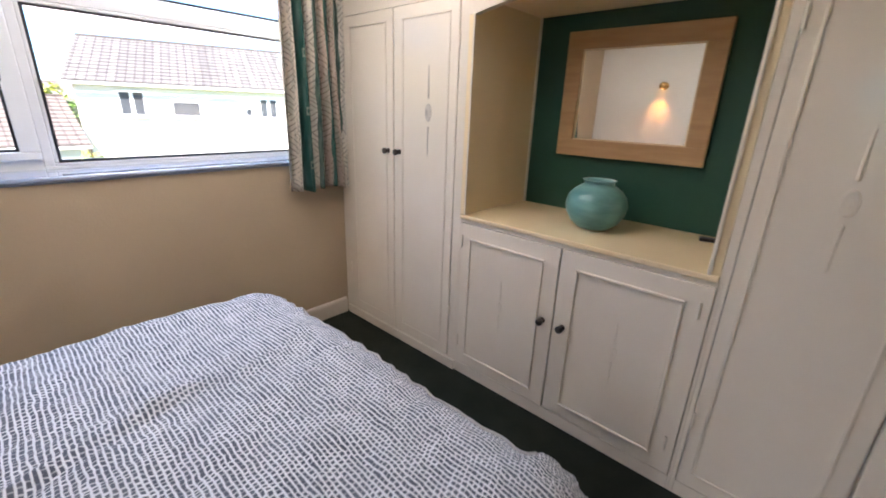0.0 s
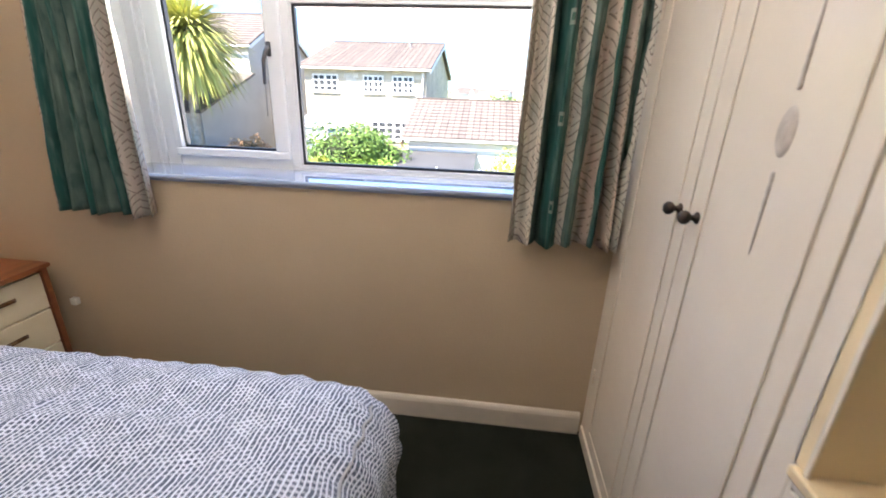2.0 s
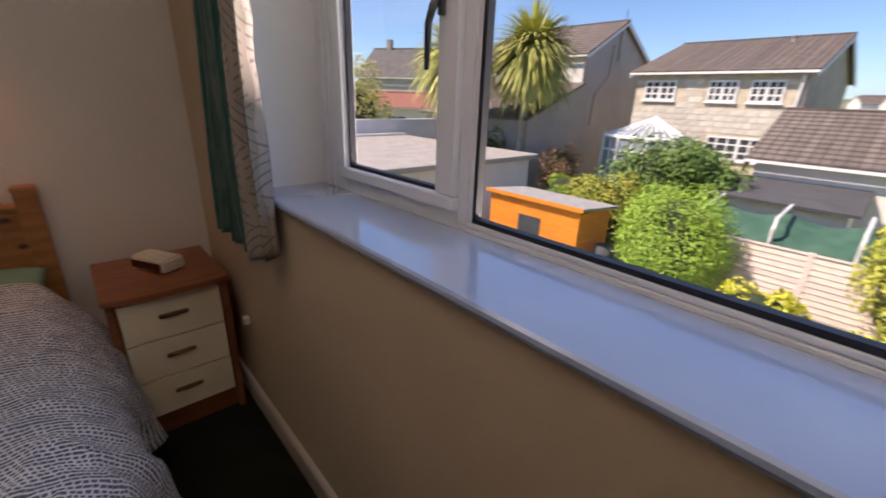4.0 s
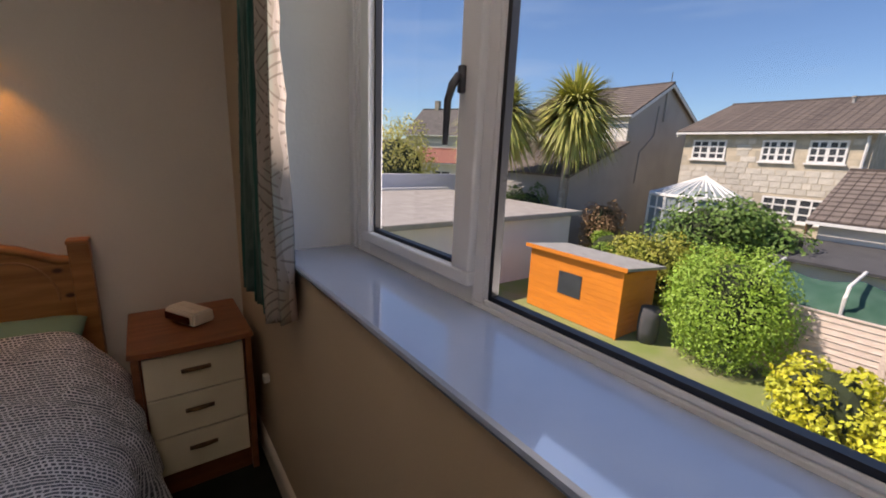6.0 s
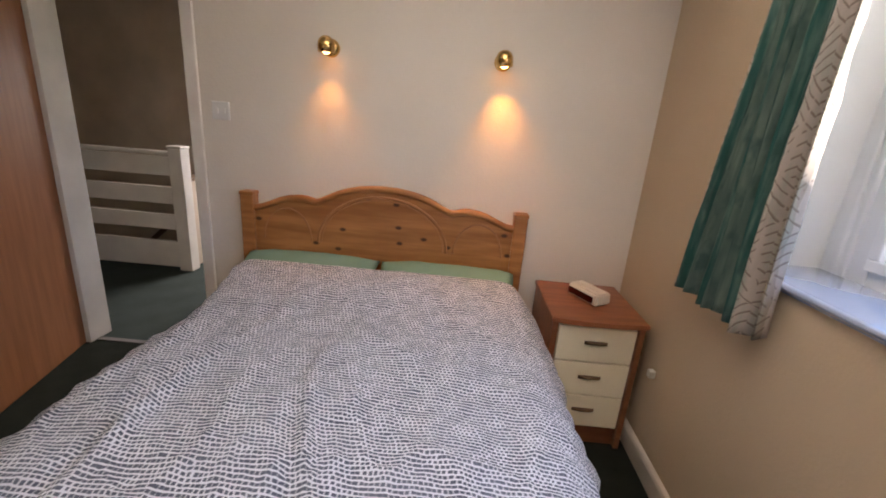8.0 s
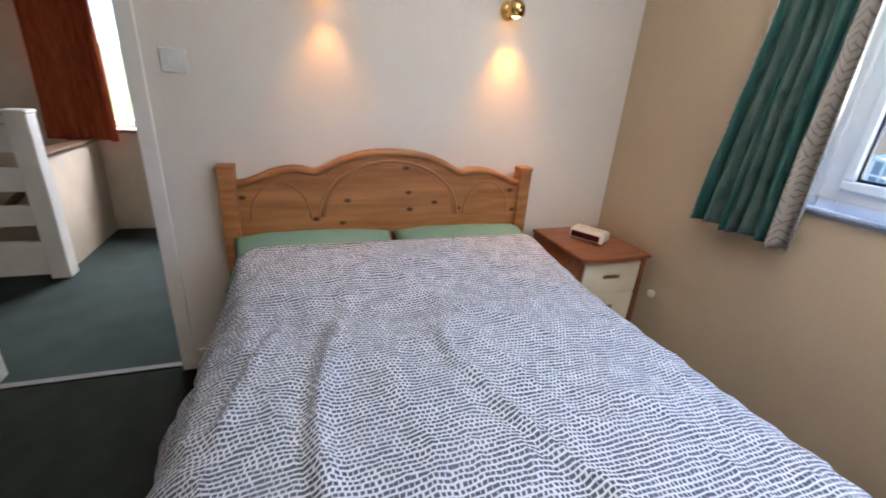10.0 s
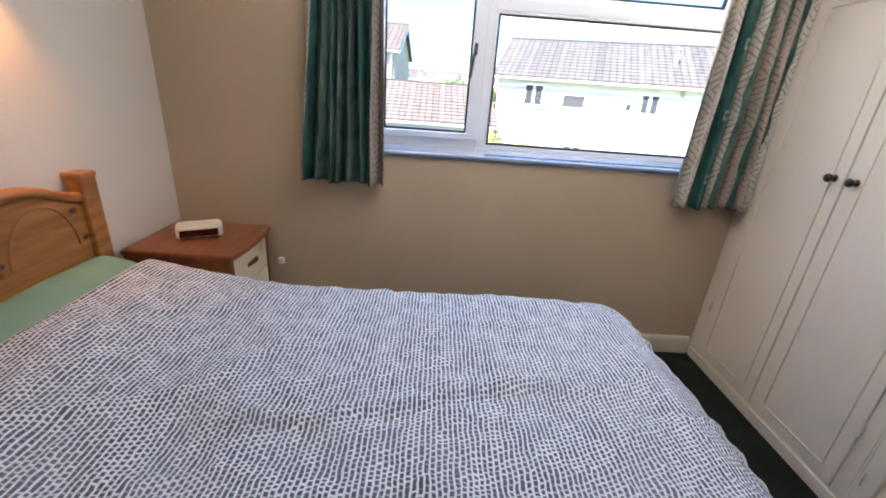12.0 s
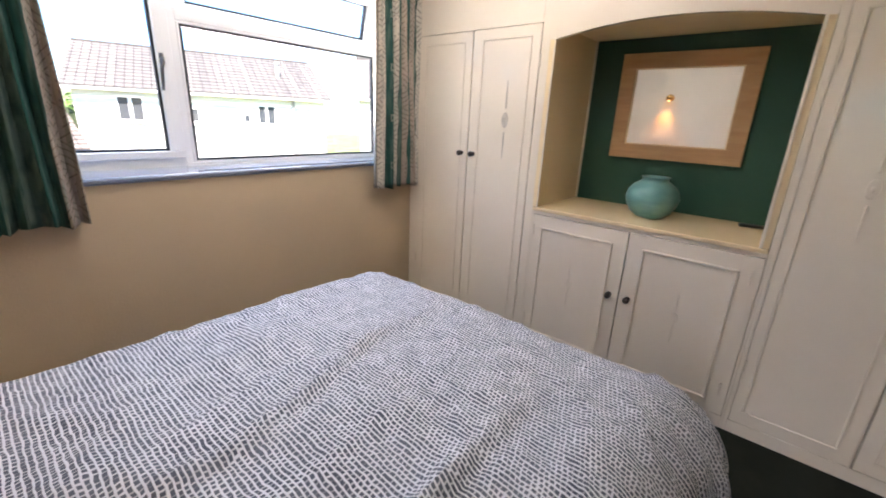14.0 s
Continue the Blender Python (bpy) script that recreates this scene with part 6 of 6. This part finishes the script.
def bush(name, label, x, y, top, rad, n, size, material, seed, category="bush", base=GZ, lumps=16, core=True):
    b = thing(name, label, category)
    hgt = top - base
    rz = hgt * 0.53
    cz = top - rz * 1.0
    co, fs = foliage(seed, (x, y, cz), (rad, rad, rz), n, size, lumps)
    me = bpy.data.meshes.new("crown")
    me.from_pydata(co, [], fs)
    me.materials.append(material)
    cr = new("crown", me)
    cr.parent = b
    bm = bmesh.new()
    for k in range(5):
        a = k * 1.256 + seed
        tube(bm, [(x + 0.05 * math.cos(a), y + 0.05 * math.sin(a), base), (x + rad * 0.22 * math.cos(a), y + rad * 0.22 * math.sin(a), base + hgt * 0.35), (x + rad * 0.5 * math.cos(a), y + rad * 0.5 * math.sin(a), base + hgt * 0.68)], [0.05, 0.035, 0.015], 6)
    part("stems", bm, M_BARK, b)
    # added dark solid core, standing in for shade deep among the leaves
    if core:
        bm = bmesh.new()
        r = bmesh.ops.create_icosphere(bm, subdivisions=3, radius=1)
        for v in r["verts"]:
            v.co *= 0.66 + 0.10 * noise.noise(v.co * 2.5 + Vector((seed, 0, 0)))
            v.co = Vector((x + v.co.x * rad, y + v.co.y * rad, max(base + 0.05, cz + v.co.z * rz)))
        part("shade_core", bm, M_CORE, b)
    return b


bush("hedge_bush", "large rounded bright green clipped bush", -12.3, -1.72, -0.16, 1.22, 30000, 0.062, M_LHEDGE, 11, lumps=90)
bush("shrub", "broad dark green shrub before the conservatory", -16.6, -4.05, 0.62, 1.8, 12000, 0.13, M_LDARK, 12, lumps=34)
bush("shrub", "broad dark green shrub with glossy leaves", -17.4, -2.6, 0.15, 1.35, 6000, 0.13, M_LDARK, 22, lumps=22)
bush("shrub", "low yellow-green shrub beside the shed", -14.4, -4.6, -0.50, 1.3, 7000, 0.10, M_LYG, 13, lumps=22)
bush("shrub", "low yellow-green leafy shrub beside the hedge", -14.9, -3.3, -0.80, 0.9, 4000, 0.10, M_LYG, 33, lumps=18)
bush("golden_shrub", "golden yellow leafy shrub by the fence", -10.9, 0.25, -1.50, 0.80, 4500, 0.10, M_LYEL, 14, lumps=24)
bush("golden_shrub", "golden yellow leafy shrub beside the path", -10.3, 1.5, -1.75, 0.65, 3000, 0.10, M_LYEL, 24, lumps=18)
bush("shrub", "tall olive and gold leafy shrub", -11.7, 2.35, 0.25, 1.15, 9000, 0.10, M_LYG, 15, lumps=34)
bush("shrub", "rusty brown shrub below the grey gable", -18.6, -9.0, -0.15, 0.95, 4000, 0.10, M_LRUST, 16, lumps=16)
bush("shrub", "bright green shrub below the grey gable", -17.3, -7.7, -1.3, 1.0, 4000, 0.11, M_LHEDGE, 17, lumps=16)
bush("shrub", "dark green shrub behind the garage", -17.2, -12.3, 0.2, 1.3, 4000, 0.12, M_LDARK, 18, lumps=16)
bush("willow", "hazy yellow-green tree beyond the garden wall", -14.0, -19.6, 3.1, 2.4, 10000, 0.16, M_LWIL, 19, category="tree", lumps=24)
bush("shrub", "green shrubs beyond the white wall", -22.0, 2.0, -0.4, 1.6, 4000, 0.16, M_LHEDGE, 20, lumps=18)
for k in range(9):
    bush("far_tree", "hazy distant green tree", -48 - 6 * (k % 3), -4 + 3.2 * k - (k % 2) * 6, 1.6 + 0.5 * (k % 3), 3.0, 1200, 0.5, M_LYG if k % 2 else M_LDARK, 40 + k, category="tree", lumps=12)


def palm(label, x, y, hz, ln, seed, lean):
    """A cabbage palm: a slender leaning trunk and one round head of sword leaves."""
    t = thing("cabbage_palm", label, "palm tree")
    hx, hy = x + lean[0], y + lean[1]
    bm = bmesh.new()
    tube(bm, [(x, y, GZ), (x + 0.1 * lean[0], y + 0.1 * lean[1], -0.9), (x + 0.5 * lean[0], y + 0.4 * lean[1], 1.0), (hx, hy, hz)], [0.30, 0.22, 0.17, 0.12], 10)
    part("trunk", bm, M_PALMBARK, t)
    rg = random.Random(seed)
    bm = bmesh.new()
    for k in range(1500):
        a = rg.uniform(0, 6.283)
        el = math.asin(rg.uniform(-0.88, 1.0))
        L = ln * rg.uniform(0.66, 1.06)
        d = Vector((math.cos(a) * math.cos(el), math.sin(a) * math.cos(el), math.sin(el)))
        side = d.cross(Vector((0, 0, 1)))
        side = side.normalized() if side.length > 1e-3 else Vector((1, 0, 0))
        prev = None
        for q in (0.0, 0.25, 0.5, 0.75, 1.0):
            droop = -0.40 * L * q ** 2.4 * (0.5 + 0.5 * math.cos(el))
            p = Vector((hx, hy, hz)) + d * L * q + Vector((0, 0, droop))
            wd = 0.070 * (1 - q) ** 0.6 + 0.004
            cur = (bm.verts.new(p - side * wd), bm.verts.new(p + side * wd))
            if prev:
                bm.faces.new((prev[0], prev[1], cur[1], cur[0]))
            prev = cur
    me = bpy.data.meshes.new("leaf_head")
    bm.to_mesh(me)
    bm.free()
    me.materials.append(M_LPALM)
    o = new("leaf_head", me)
    o.parent = t


palm("cabbage palm with a round head of spiky drooping leaves", -18.0, -10.95, 3.45, 2.55, 77, (-0.15, 0.2))
palm("smaller cabbage palm with spiky leaves, behind the garage", -16.2, -13.0, 3.20, 2.45, 78, (0.2, -0.15))
